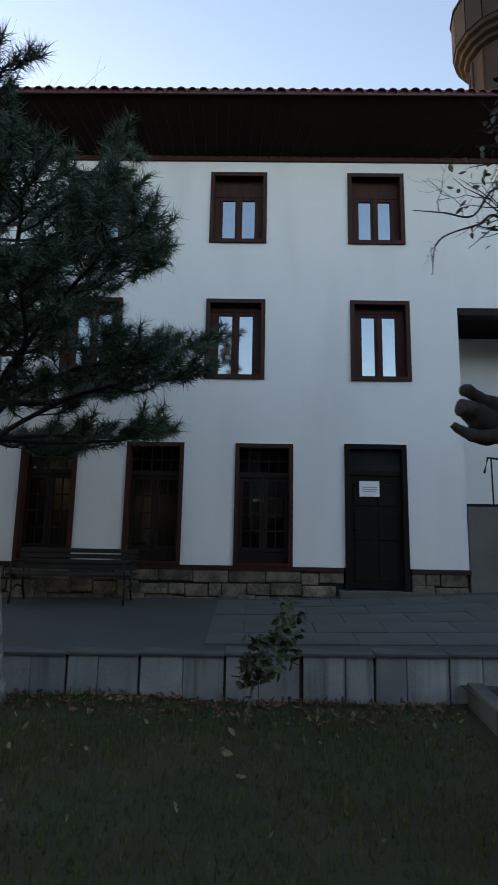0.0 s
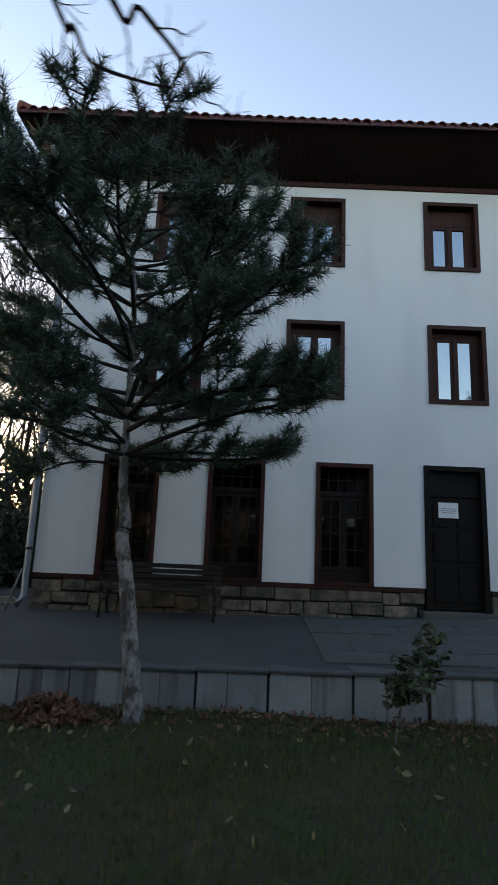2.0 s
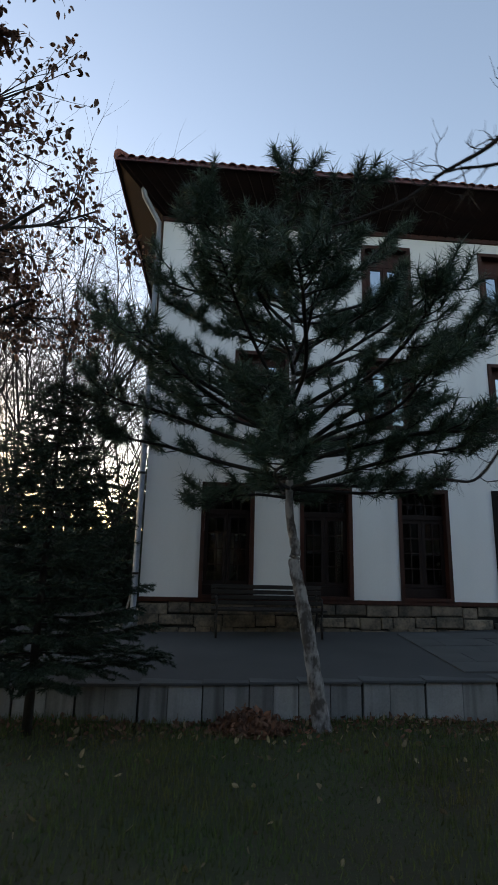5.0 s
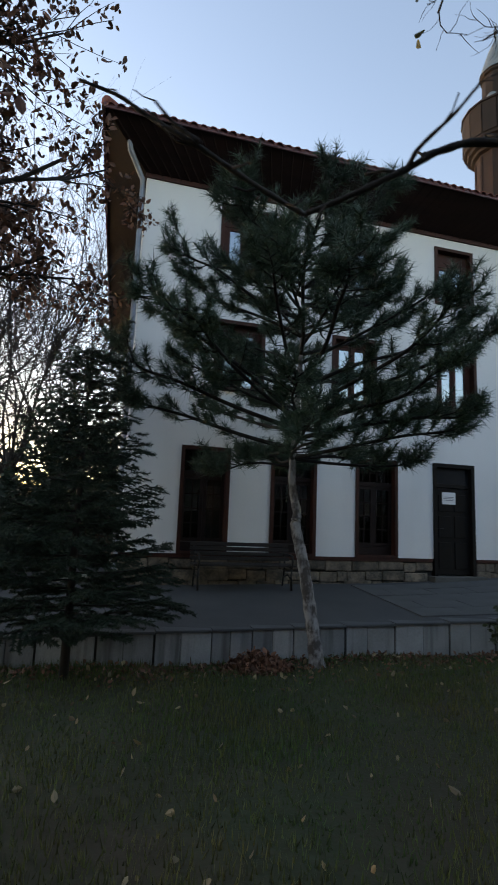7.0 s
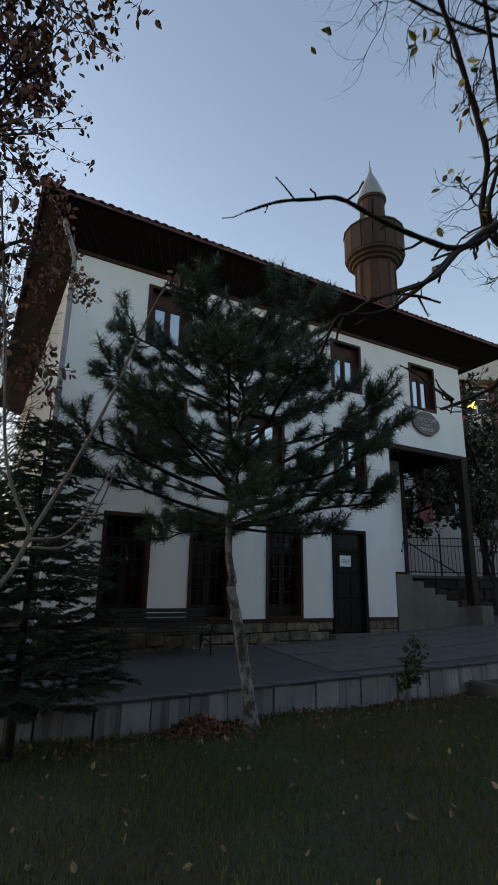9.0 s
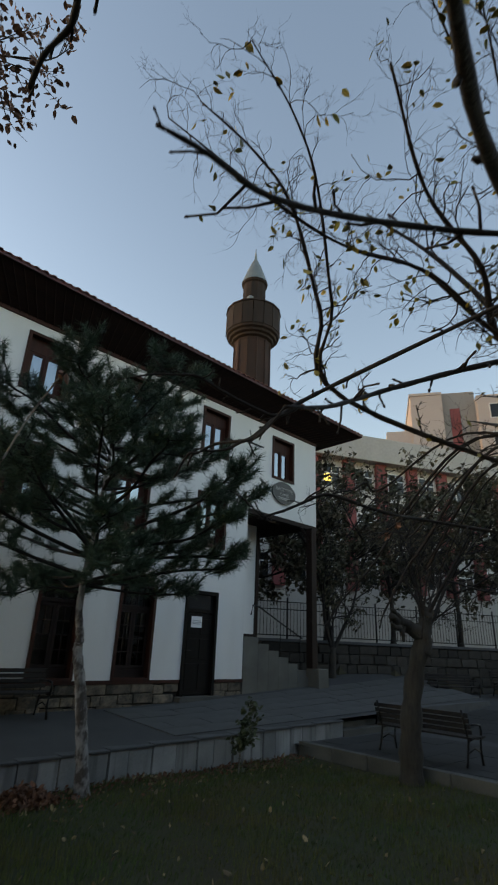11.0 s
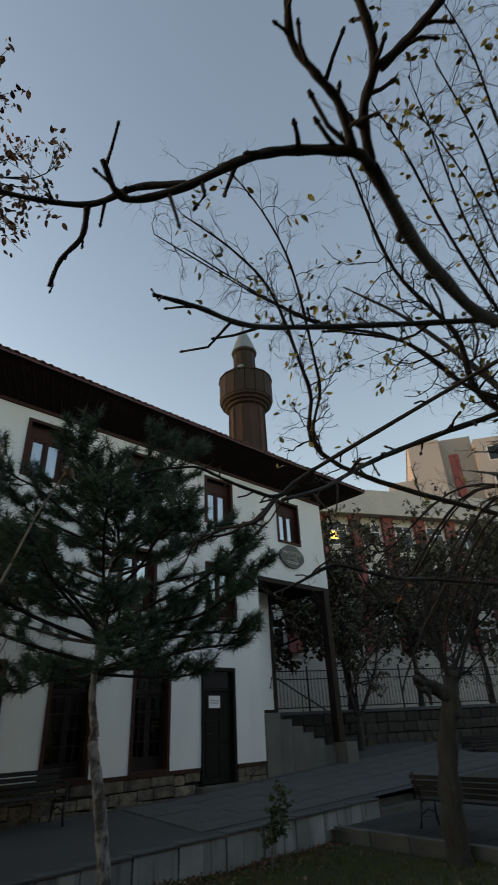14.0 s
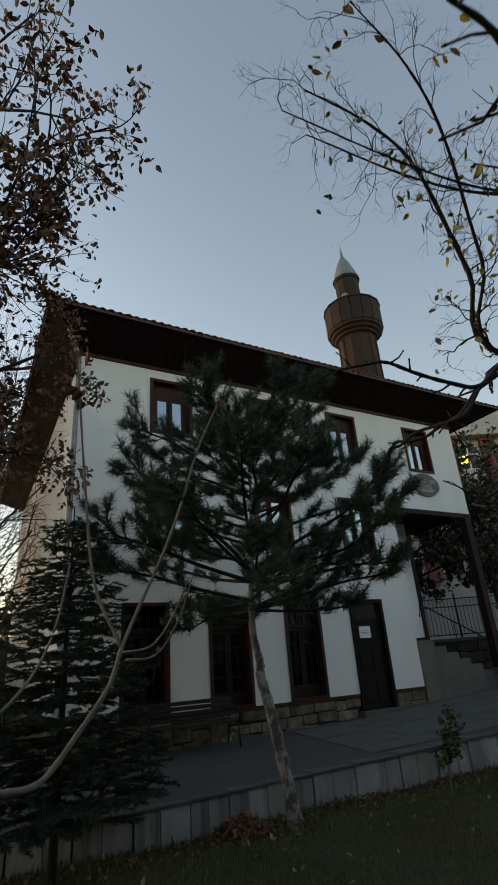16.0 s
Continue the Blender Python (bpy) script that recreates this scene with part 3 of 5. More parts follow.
for a, c in ((x0 + 0.16, (x0 + x1) / 2 - 0.04), ((x0 + x1) / 2 + 0.04, x1 - 0.16)):
    for lo, hi in ((z0 + 0.14, z0 + 0.72), (z0 + 0.82, z0 + 1.30), (z0 + 1.40, z0 + 1.78)):
        part("door_panel", box(a, FY + 0.036, lo, c, FY + 0.056, hi, 0.012), DOORW, door)
part("handle", Soup(True).tube([(x0 + 0.14, FY + 0.05, 1.46), (x0 + 0.14, FY - 0.01, 1.46), (x0 + 0.25, FY - 0.012, 1.46)], 0.011, 6), IRON, door)
under(part("threshold", box(x0 - 0.12, FY - 0.22, 0.22, x1 + 0.12, FY + 0.3, 0.435, 0.012), ANDESITE, label="worn stone threshold"))
note = tagged(part("paper_notice", box(1.755, FY + 0.026, 2.0, 2.10, FY + 0.034, 2.268), PAPER), "white paper notice fixed on the dark door", "notice")
for k, (a, b) in enumerate(((0.05, 0.30), (0.04, 0.31), (0.06, 0.28))):
    part("print_line", box(1.755 + a, FY + 0.024, 2.12 + 0.035 * (1 - k), 1.755 + b, FY + 0.0262, 2.132 + 0.035 * (1 - k)), INK, note)

# ---- porch: stair, block, post ----
stair = empty("porch_stair", "weathered grey stone stair up to the porch", "stair", (5.0, 9.2, 0.5))
for i in range(8):
    top = 1.86 - i * 0.168
    xa = 3.58 if i == 0 else 4.15 + (i - 1) * 0.42
    ob = part("step", box(xa, FY - 0.02, 0.2, 4.15 + i * 0.42, 9.98, top, 0.012), STAIRSTONE)
    ob.parent, ob.matrix_parent_inverse = stair, Matrix.Translation(-stair.location)
tagged(part("stone_block", box(6.32, 8.22, 0.40, 6.80, 8.70, 1.07, 0.02), STAIRSTONE), "squat grey stone block under the porch post", "block")
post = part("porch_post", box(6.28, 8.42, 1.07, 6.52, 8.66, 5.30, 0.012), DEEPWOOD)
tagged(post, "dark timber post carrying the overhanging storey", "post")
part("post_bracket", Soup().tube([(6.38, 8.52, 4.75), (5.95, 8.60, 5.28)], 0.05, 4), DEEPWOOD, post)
rail = tagged(part("stair_handrail", Soup(True).tube([(3.95, 8.75, 2.45), (4.02, 8.75, 2.72), (4.25, 8.75, 2.70), (5.2, 8.75, 2.30), (6.2, 8.75, 1.90)], 0.022, 8), IRON), "thin black iron handrail on the porch stair", "handrail")
for x, z, b in ((4.08, 2.72, 1.86), (5.2, 2.30, 1.355), (6.1, 1.94, 1.02)):
    part("baluster", Soup(True).tube([(x, 8.75, b - 0.02), (x, 8.75, z)], 0.014, 6), IRON, rail)

# hanging sign under the upper window
sg = Soup(True)
n = 36
ring = []
for i in range(n):
    w = 2 * math.pi * i / n
    r = 1 + 0.06 * math.cos(4 * w)
    ring.append((5.09 + 0.52 * r * math.copysign(abs(math.cos(w)) ** 0.75, math.cos(w)), 6.23 + 0.34 * r * math.copysign(abs(math.sin(w)) ** 0.8, math.sin(w))))
sg.v = [(x, FY - 0.07, z) for x, z in ring] + [(x, FY - 0.02, z) for x, z in ring]
sg.f = [tuple(range(n)), tuple(range(2 * n - 1, n - 1, -1))] + [(i, n + i, n + (i + 1) % n, (i + 1) % n) for i in range(n)]
sg.smooth = False
sign = tagged(part("wall_sign", sg, SIGN), "dark scalloped wall sign with pale lettering on white plaster", "sign")
part("sign_bracket", Soup(True).tube([(5.09, FY + 0.02, 6.62), (5.09, FY - 0.045, 6.60), (5.09, FY - 0.045, 6.54)], 0.012, 6), IRON, sign)


def words(body, size, x, z, name):
    cu = bpy.data.curves.new(name, "FONT")
    cu.body, cu.size, cu.align_x, cu.align_y, cu.extrude = body, size, "CENTER", "CENTER", 0.003
    tmp = bpy.data.objects.new(name, cu)
    scene.collection.objects.link(tmp)
    dg = bpy.context.evaluated_depsgraph_get()
    me = bpy.data.meshes.new_from_object(tmp.evaluated_get(dg))
    bpy.data.objects.remove(tmp)
    me.materials.clear()
    me.materials.append(SIGNTXT)
    ob = new(name, me)
    ob.parent = sign
    ob.matrix_basis = pose(x, FY - 0.075, z, 90, 0, 0)
    return ob


words("HACETTEPE", 0.155, 5.09, 6.33, "lettering")
words("CAMİİ", 0.14, 5.09, 6.16, "lettering")
for k in range(2):
    part("print_line", box(4.80 + 0.05 * k, FY - 0.074, 6.055 - 0.05 * k, 5.38 - 0.05 * k, FY - 0.071, 6.078 - 0.05 * k), SIGNTXT, sign)

# ---- minaret ----
AX = (6.12, 11.4)
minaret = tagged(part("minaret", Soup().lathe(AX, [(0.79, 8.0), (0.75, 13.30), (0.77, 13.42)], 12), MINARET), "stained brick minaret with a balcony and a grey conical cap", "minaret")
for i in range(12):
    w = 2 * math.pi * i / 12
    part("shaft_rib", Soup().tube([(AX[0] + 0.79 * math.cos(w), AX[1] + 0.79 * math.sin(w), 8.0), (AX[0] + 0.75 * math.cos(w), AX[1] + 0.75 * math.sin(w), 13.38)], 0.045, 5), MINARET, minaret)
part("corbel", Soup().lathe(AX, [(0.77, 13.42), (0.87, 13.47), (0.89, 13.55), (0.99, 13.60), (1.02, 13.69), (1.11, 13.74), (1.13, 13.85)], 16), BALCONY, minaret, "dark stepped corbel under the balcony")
for i in range(16):
    w0, w1 = 2 * math.pi * i / 16 + 0.012, 2 * math.pi * (i + 1) / 16 - 0.012
    pts = [(AX[0] + q * math.cos(w), AX[1] + q * math.sin(w)) for q, w in ((1.06, w0), (1.15, w0), (1.15, w1), (1.06, w1))]
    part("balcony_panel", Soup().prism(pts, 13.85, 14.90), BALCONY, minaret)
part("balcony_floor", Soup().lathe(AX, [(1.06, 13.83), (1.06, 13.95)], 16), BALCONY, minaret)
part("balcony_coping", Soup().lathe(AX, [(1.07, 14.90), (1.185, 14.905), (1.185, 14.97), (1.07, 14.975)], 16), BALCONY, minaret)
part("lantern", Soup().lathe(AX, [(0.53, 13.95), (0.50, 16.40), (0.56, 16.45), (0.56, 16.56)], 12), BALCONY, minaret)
part("cone_cap", Soup().lathe(AX, [(0.58, 16.54), (0.56, 16.62), (0.30, 17.4), (0.04, 18.0)], 24), LEAD, minaret, "grey lead cone")
part("finial", Soup(True).lathe(AX, [(0.035, 17.97), (0.07, 18.05), (0.03, 18.13), (0.055, 18.21), (0.02, 18.29), (0.012, 18.55)], 10), LEAD, minaret)
for k in range(4):
    w = 0.6 + k * 1.57
    part("loudspeaker", Soup(True).tube([(AX[0] + 0.52 * math.cos(w), AX[1] + 0.52 * math.sin(w), 15.2), (AX[0] + 0.64 * math.cos(w), AX[1] + 0.64 * math.sin(w), 15.2), (AX[0] + 0.85 * math.cos(w), AX[1] + 0.85 * math.sin(w), 15.22)], [0.05, 0.06, 0.15], 10), LEAD, minaret)

# ---- retaining wall of the apron ----
rw = empty("retaining_wall", "low retaining wall of grey stained stone panels with a dark coping", "wall", (0, 5.7, 0), kind="structure")
core = part("wall_core", Soup().prism([(-16, 5.665), (3.84, 5.665), (3.84, 5.9), (-16, 5.9)], -0.7, -0.02), GAP)
core.parent, core.matrix_parent_inverse = rw, Matrix.Translation(-rw.location)
edges = [-15.6, -14.8, -14.0, -13.2, -12.4, -11.6, -10.8, -10.0, -9.2, -8.4, -7.6, -6.9, -6.2, -5.5, -4.76, -4.01, -3.45, -2.85, -2.07, -1.26, -0.34, 0.5, 1.3, 2.1, 2.9, 3.87]
rng = random.Random(8)
for a, b in zip(edges, edges[1:]):
    g = 0.022 if rng.random() < 0.4 else 0.008
    m = a + (b - a) * rng.uniform(0.42, 0.6)
    for p, q in ((a + g, m - 0.004), (m + 0.004, b - g)):
        ob = part("panel", box(p, 5.63 + rng.uniform(0, 0.01), -0.62, q, 5.672, wall_top((a + b) / 2) - 0.035, 0.006), PANEL)
        ob.parent, ob.matrix_parent_inverse = rw, Matrix.Translation(-rw.location)
    z = wall_top((a + b) / 2)
    ob = part("coping_stone", box(a + 0.003, 5.605, z - 0.032, b - 0.003, 5.93, z + rng.uniform(0.0, 0.005), 0.008), COPING)
    ob.parent, ob.matrix_parent_inverse = rw, Matrix.Translation(-rw.location)
# short return and the steps from the patio
ps = empty("patio_steps", "three dark stone steps between patio and pavement", "steps", (4.7, 5.8, -0.2))
for i in range(3):
    ob = part("step", box(3.88, 5.62 + i * 0.32, -0.35, 5.7, 5.95 + i * 0.32, -0.2 + (i + 1) * 0.125, 0.012), ANDESITE)
    ob.parent, ob.matrix_parent_inverse = ps, Matrix.Translation(-ps.location)
tagged(part("retaining_wall", box(5.72, 5.63, -0.5, 12.0, 5.93, 0.26, 0.015), COPING), "low grey stone wall beyond the steps", "wall", kind="structure")
# patio kerb along the lawn
kerb = empty("kerb", "worn pale stone kerb between lawn and patio", "kerb", (2.2, 2, -0.2), kind="structure")
y = 5.55
while y > -8.6:
    l = rng.uniform(0.75, 0.95)
    xa = 2.02 + 0.085 * (y - 2)
    ob = part("kerb_stone", box(-0.08, -l + 0.008, -0.30, 0.08, -0.008, 0.055, 0.015), ANDESITE, kerb)
    ob.matrix_parent_inverse = Matrix.Translation(-kerb.location)
    ob.matrix_basis = pose(xa, y, -0.2, 0, 0, -4.8)
    y -= l


def paving(name, x0, x1, y0, y1, sx, sy, fn, owner, seed, stone, thick=0.03):
    """Slabs, each its own piece, laid on a level."""
    r = random.Random(seed)
    base = None
    y, row = y0, 0
    while y < y1 - 0.05:
        x = x0 - (sx * 0.5 if row % 2 else 0)
        while x < x1 - 0.05:
            xa, xb = max(x, x0) + 0.005, min(x + sx, x1) - 0.005
            if xb - xa > 0.1:
                cx, cy = (xa + xb) / 2, y + sy / 2
                me = base
                full = abs(xb - xa - (sx - 0.01)) < 1e-3
                if base is None or not full:
                    bm = box(-(xb - xa) / 2, -sy / 2 + 0.005, -thick, (xb - xa) / 2, sy / 2 - 0.005, 0)
                    me = bpy.data.meshes.new(name)
                    bm.to_mesh(me)
                    bm.free()
                    me.materials.append(stone)
                    if full:
                        base = me
                ob = new(name, me)
                ob.parent = owner
                tx = math.degrees((fn(cx + 0.2, cy) - fn(cx - 0.2, cy)) / 0.4)
                ty = math.degrees((fn(cx, cy + 0.2) - fn(cx, cy - 0.2)) / 0.4)
                ob.matrix_basis = pose(cx, cy, fn(cx, cy) + 0.006 + r.uniform(-0.002, 0.003), ty, -tx, 0)
            x += sx
        y += sy
        row += 1


# ---- benches ----
def bench(width, label, m, back=0.80):
    b = empty("bench", label, "bench", group="park benches")
    for sx in (-width / 2 + 0.09, width / 2 - 0.09):
        s = Soup(True)
        s.tube([(sx, -0.24, 0.0), (sx, -0.20, 0.2), (sx, -0.23, 0.40), (sx, -0.02, 0.43), (sx, 0.17, 0.40)], 0.022, 6)
        s.tube([(sx, 0.30, 0.0), (sx, 0.22, 0.2), (sx, 0.17, 0.40), (sx, 0.24, 0.62), (sx, 0.31, back)], 0.022, 6)
        s.tube([(sx, -0.20, 0.2), (sx, 0.0, 0.27), (sx, 0.22, 0.2)], 0.014, 6)
        part("cast_leg", s, IRON, b, "black cast-iron bench end")
        part("armrest", Soup(True).tube([(sx, -0.24, 0.40), (sx, -0.27, 0.52), (sx, -0.25, 0.62), (sx, -0.10, 0.64), (sx, 0.24, 0.63)], 0.02, 6), IRON, b)
    for k in range(5):
        y = -0.24 + k * 0.095
        part("seat_slat", box(-width / 2, y, 0.425, width / 2, y + 0.078, 0.46, 0.008), BENCHW, b)
    for k in range(4):
        z = 0.50 + k * 0.088
        y = 0.20 + (z - 0.45) * 0.30
        part("back_slat", box(-width / 2, y - 0.035, z, width / 2, y - 0.003, z + 0.07, 0.008), BENCHW, b)
    b.matrix_basis = m
    return b


zb = pave_z(-2.9, 8.15) - 0.005
bench(1.95, "dark slatted park bench with iron ends against the white wall", pose(-2.93, 8.17, zb))
bench(2.0, "dark slatted park bench with its back to the lawn", pose(3.25, 3.25, -0.19, 0, 0, 84), 0.88)
bench(1.9, "dark slatted park bench before the rubble wall", pose(12.2, 6.9, 0.16, 0, 0, -27), 0.85)
bench(1.9, "dark slatted park bench further along the rubble wall", pose(14.6, 5.65, 0.30, 0, 0, -27), 0.85)
table = empty("patio_table", "small pale-topped patio table", "table", (7.2, 1.6, -0.12))
part("tabletop", box(-0.35, -0.35, 0.70, 0.35, 0.35, 0.74, 0.01), PVC, table)
for a, b in ((-0.28, -0.28), (0.28, -0.28), (-0.28, 0.28), (0.28, 0.28)):
    part("leg", Soup(True).tube([(a, b, 0), (a, b, 0.70)], 0.018, 6), IRON, table)

# ---- rubble wall and fence behind the patio ----
U, V = Vector((0.89, -0.456, 0)).normalized(), Vector((0.456, 0.89, 0)).normalized()
P0 = Vector((9.2, 9.9, 0))
rub = empty("stone_wall", "rough rubble stone wall holding up the higher yard", "wall", tuple(P0), kind="structure")


def along(s, d, z):
    q = P0 + U * s + V * d
    return (q.x, q.y, z)


turn = math.degrees(math.atan2(U.y, U.x))
cw = part("wall_core", box(-7.0, 0.06, -0.6, 16.0, 0.6, 1.78), GAP, rub)
cw.matrix_basis = pose(0, 0, 0, 0, 0, turn)
rng = random.Random(21)
for row in range(7):
    s = -7.0
    while s < 15.5:
        w, h = rng.uniform(0.35, 0.75), 0.33
        z = -0.45 + row * 0.325
        bm = box(-w / 2 + 0.01, -0.05, -h / 2 + 0.01, w / 2 - 0.01, 0.12, h / 2 - 0.01, 0.035)
        for v in bm.verts:
            v.co += Vector((rng.uniform(-0.012, 0.012), rng.uniform(-0.02, 0.02), rng.uniform(-0.012, 0.012)))
        ob = part("stone", bm, STONEWALL, rub)
        ob.matrix_basis = pose(0, 0, 0, 0, 0, turn) @ Matrix.Translation((s + w / 2, 0, z + h / 2))
        s += w
cop = part("wall_coping", box(-7.0, -0.1, 1.83, 16.0, 0.65, 1.93, 0.02), COPING, rub)
cop.matrix_basis = pose(0, 0, 0, 0, 0, turn)
fence = empty("iron_fence", "black iron picket fence on top of the stone wall", "fence", along(0, 0.3, 1.93))
picket = None
for i in range(178):
    s = -7 + i * 0.129
    big = i % 14 == 0
    if big:
        part("post", Soup(True).tube([(U.x * s, U.y * s, 0), (U.x * s, U.y * s, 1.42)], 0.035, 6), IRON, fence)
    elif picket is None:
        p = part("picket", Soup(True).tube([(0, 0, 0.08), (0, 0, 1.28)], 0.010, 5), IRON, fence)
        p.location = (U.x * s, U.y * s, 0)
        picket = p.data
    else:
        share("picket", picket, fence, Matrix.Translation((U.x * s, U.y * s, 0)))
for z in (0.12, 1.0, 1.26):
    part("rail", Soup(True).tube([(U.x * -7, U.y * -7, z), (U.x * 16, U.y * 16, z)], 0.016, 5), IRON, fence)

# ---- school building and tower behind the yard ----
SO = Vector((17.8, 17.4, 0))
school = empty("school_building", "cream four-storey school block with faded red pilasters", "building", tuple(SO))
school.matrix_basis = Matrix.Translation(SO) @ Matrix.Rotation(radians(turn), 4, "Z")
part("wall", box(-14, 0, 1.0, 40, 12, 13.2), SCHOOL, school)
part("parapet", box(-14.4, -0.7, 13.2, 40.4, 12.4, 14.9, 0.05), ROOFSHEET, school, "pale sloping roof edge")
pil = win = None
for i in range(-6, 17):
    s = i * 2.35
    part("pilaster", box(s - 0.38, -0.28, 5.0, s + 0.38, 0.02, 13.2, 0.02), REDPAINT, school)
    for k in (1, 2, 3):
        z = 2.4 + k * 2.95
        lit = (i == 0 and k == 3)
        wdw = part("window", frame4(s + 0.55, z, s + 1.80, z + 1.5, 0.07, 0.07, -0.05, 0.06), PVC, school)
        part("pane", box(s + 0.62, -0.02, z + 0.07, s + 1.73, 0.0, z + 1.43), DARKPANE, wdw)
        if lit:
            part("lit_pane", box(s + 0.64, -0.024, z + 0.40, s + 1.12, -0.0205, z + 0.93), LAMPGLOW, wdw, "pane lit yellow from inside")
        part("window_bar", box(s + 1.14, -0.045, z + 0.07, s + 1.21, -0.021, z + 1.43), PVC, wdw)
        part("window_bar", box(s + 0.62, -0.042, z + 0.95, s + 1.73, -0.022, z + 1.01), PVC, wdw)
tower = empty("tower_block", "tall peach and grey rendered apartment tower", "building", (34, 22, 0))
tower.matrix_basis = Matrix.Translation((35.4, 20.1, -0.5)) @ Matrix.Rotation(radians(-58), 4, "Z")
part("wall", box(0.5, 0, 0, 3.4, 10, 25.5), TOWER, tower)
part("lower_wing", box(-1.9, 0.5, 0, 0.5, 9, 22.1), TOWER, tower)
part("stair_core", box(3.4, 0.6, 0, 6.4, 10, 25.9), TOWERGREY, tower)
part("stair_window", box(4.1, 0.53, 8.0, 5.0, 0.62, 24.2, 0.02), REDPAINT, tower, "faded red strip of stair windows")
part("side_wing", box(6.4, -0.4, 0, 15, 10, 25.0), TOWER, tower)
part("parapet", box(0.4, -0.1, 25.5, 3.4, 10.1, 25.75), TOWER, tower)
for k in range(8):
    for c in range(2):
        x, z = 7.4 + c * 3.2, 3.0 + k * 2.8
        w = part("window", frame4(x, z, x + 1.6, z + 1.5, 0.08, 0.08, -0.44, -0.36), PVC, tower)
        part("pane", box(x + 0.08, -0.42, z + 0.08, x + 1.52, -0.401, z + 1.42), DARKPANE, w)

# ---- plants ----
def curve(pts, n):
    """A smooth line through control points (Catmull-Rom)."""
    p = [Vector(q) for q in pts]
    p = [p[0] * 2 - p[1]] + p + [p[-1] * 2 - p[-2]]
    out = []
    for i in range(1, len(p) - 2):
        for k in range(n):
            t = k / n
            a, b, c, d = p[i - 1], p[i], p[i + 1], p[i + 2]
            out.append(0.5 * (2 * b + (c - a) * t + (2 * a - 5 * b + 4 * c - d) * t * t + (3 * b - a - 3 * c + d) * t ** 3))
    out.append(p[-2])
    return out


def rand_unit(r):
    while True:
        v = Vector((r.uniform(-1, 1), r.uniform(-1, 1), r.uniform(-1, 1)))
        if 0.05 < v.length < 1:
            return v.normalized()


def tuft(s, at, way, length, count, width, spread, r):
    """Needles fanning out of a twig end."""
    for _ in range(count):
        d = (way + rand_unit(r) * spread).normalized()
        side = d.cross(rand_unit(r)).normalized() * width
        k = len(s.v)
        o = at - way * r.uniform(0, length * 0.9)
        e = o + d * length * r.uniform(0.7, 1.15)
        s.v += [tuple(o - side), tuple(o + side), tuple(e)]
        s.f.append((k, k + 1, k + 2))


def leaf(s, at, size, r, droop=0.0):
    """A small leaf folded along its midrib."""
    d = (rand_unit(r) + Vector((0, 0, -droop))).normalized()
    side = d.cross(rand_unit(r)).normalized()
    nrm = d.cross(side)
    k = len(s.v)
    for f, w in ((0, 0.03), (0.28, 0.27), (0.66, 0.24), (1.0, 0.02)):
        m = at + d * size * f
        s.v += [tuple(m - side * size * w + nrm * size * 0.3 * w), tuple(m), tuple(m + side * size * w + nrm * size * 0.3 * w)]
    for i in range(3):
        j = k + 3 * i
        s.f += [(j, j + 1, j + 4, j + 3), (j + 1, j + 2, j + 5, j + 4)]


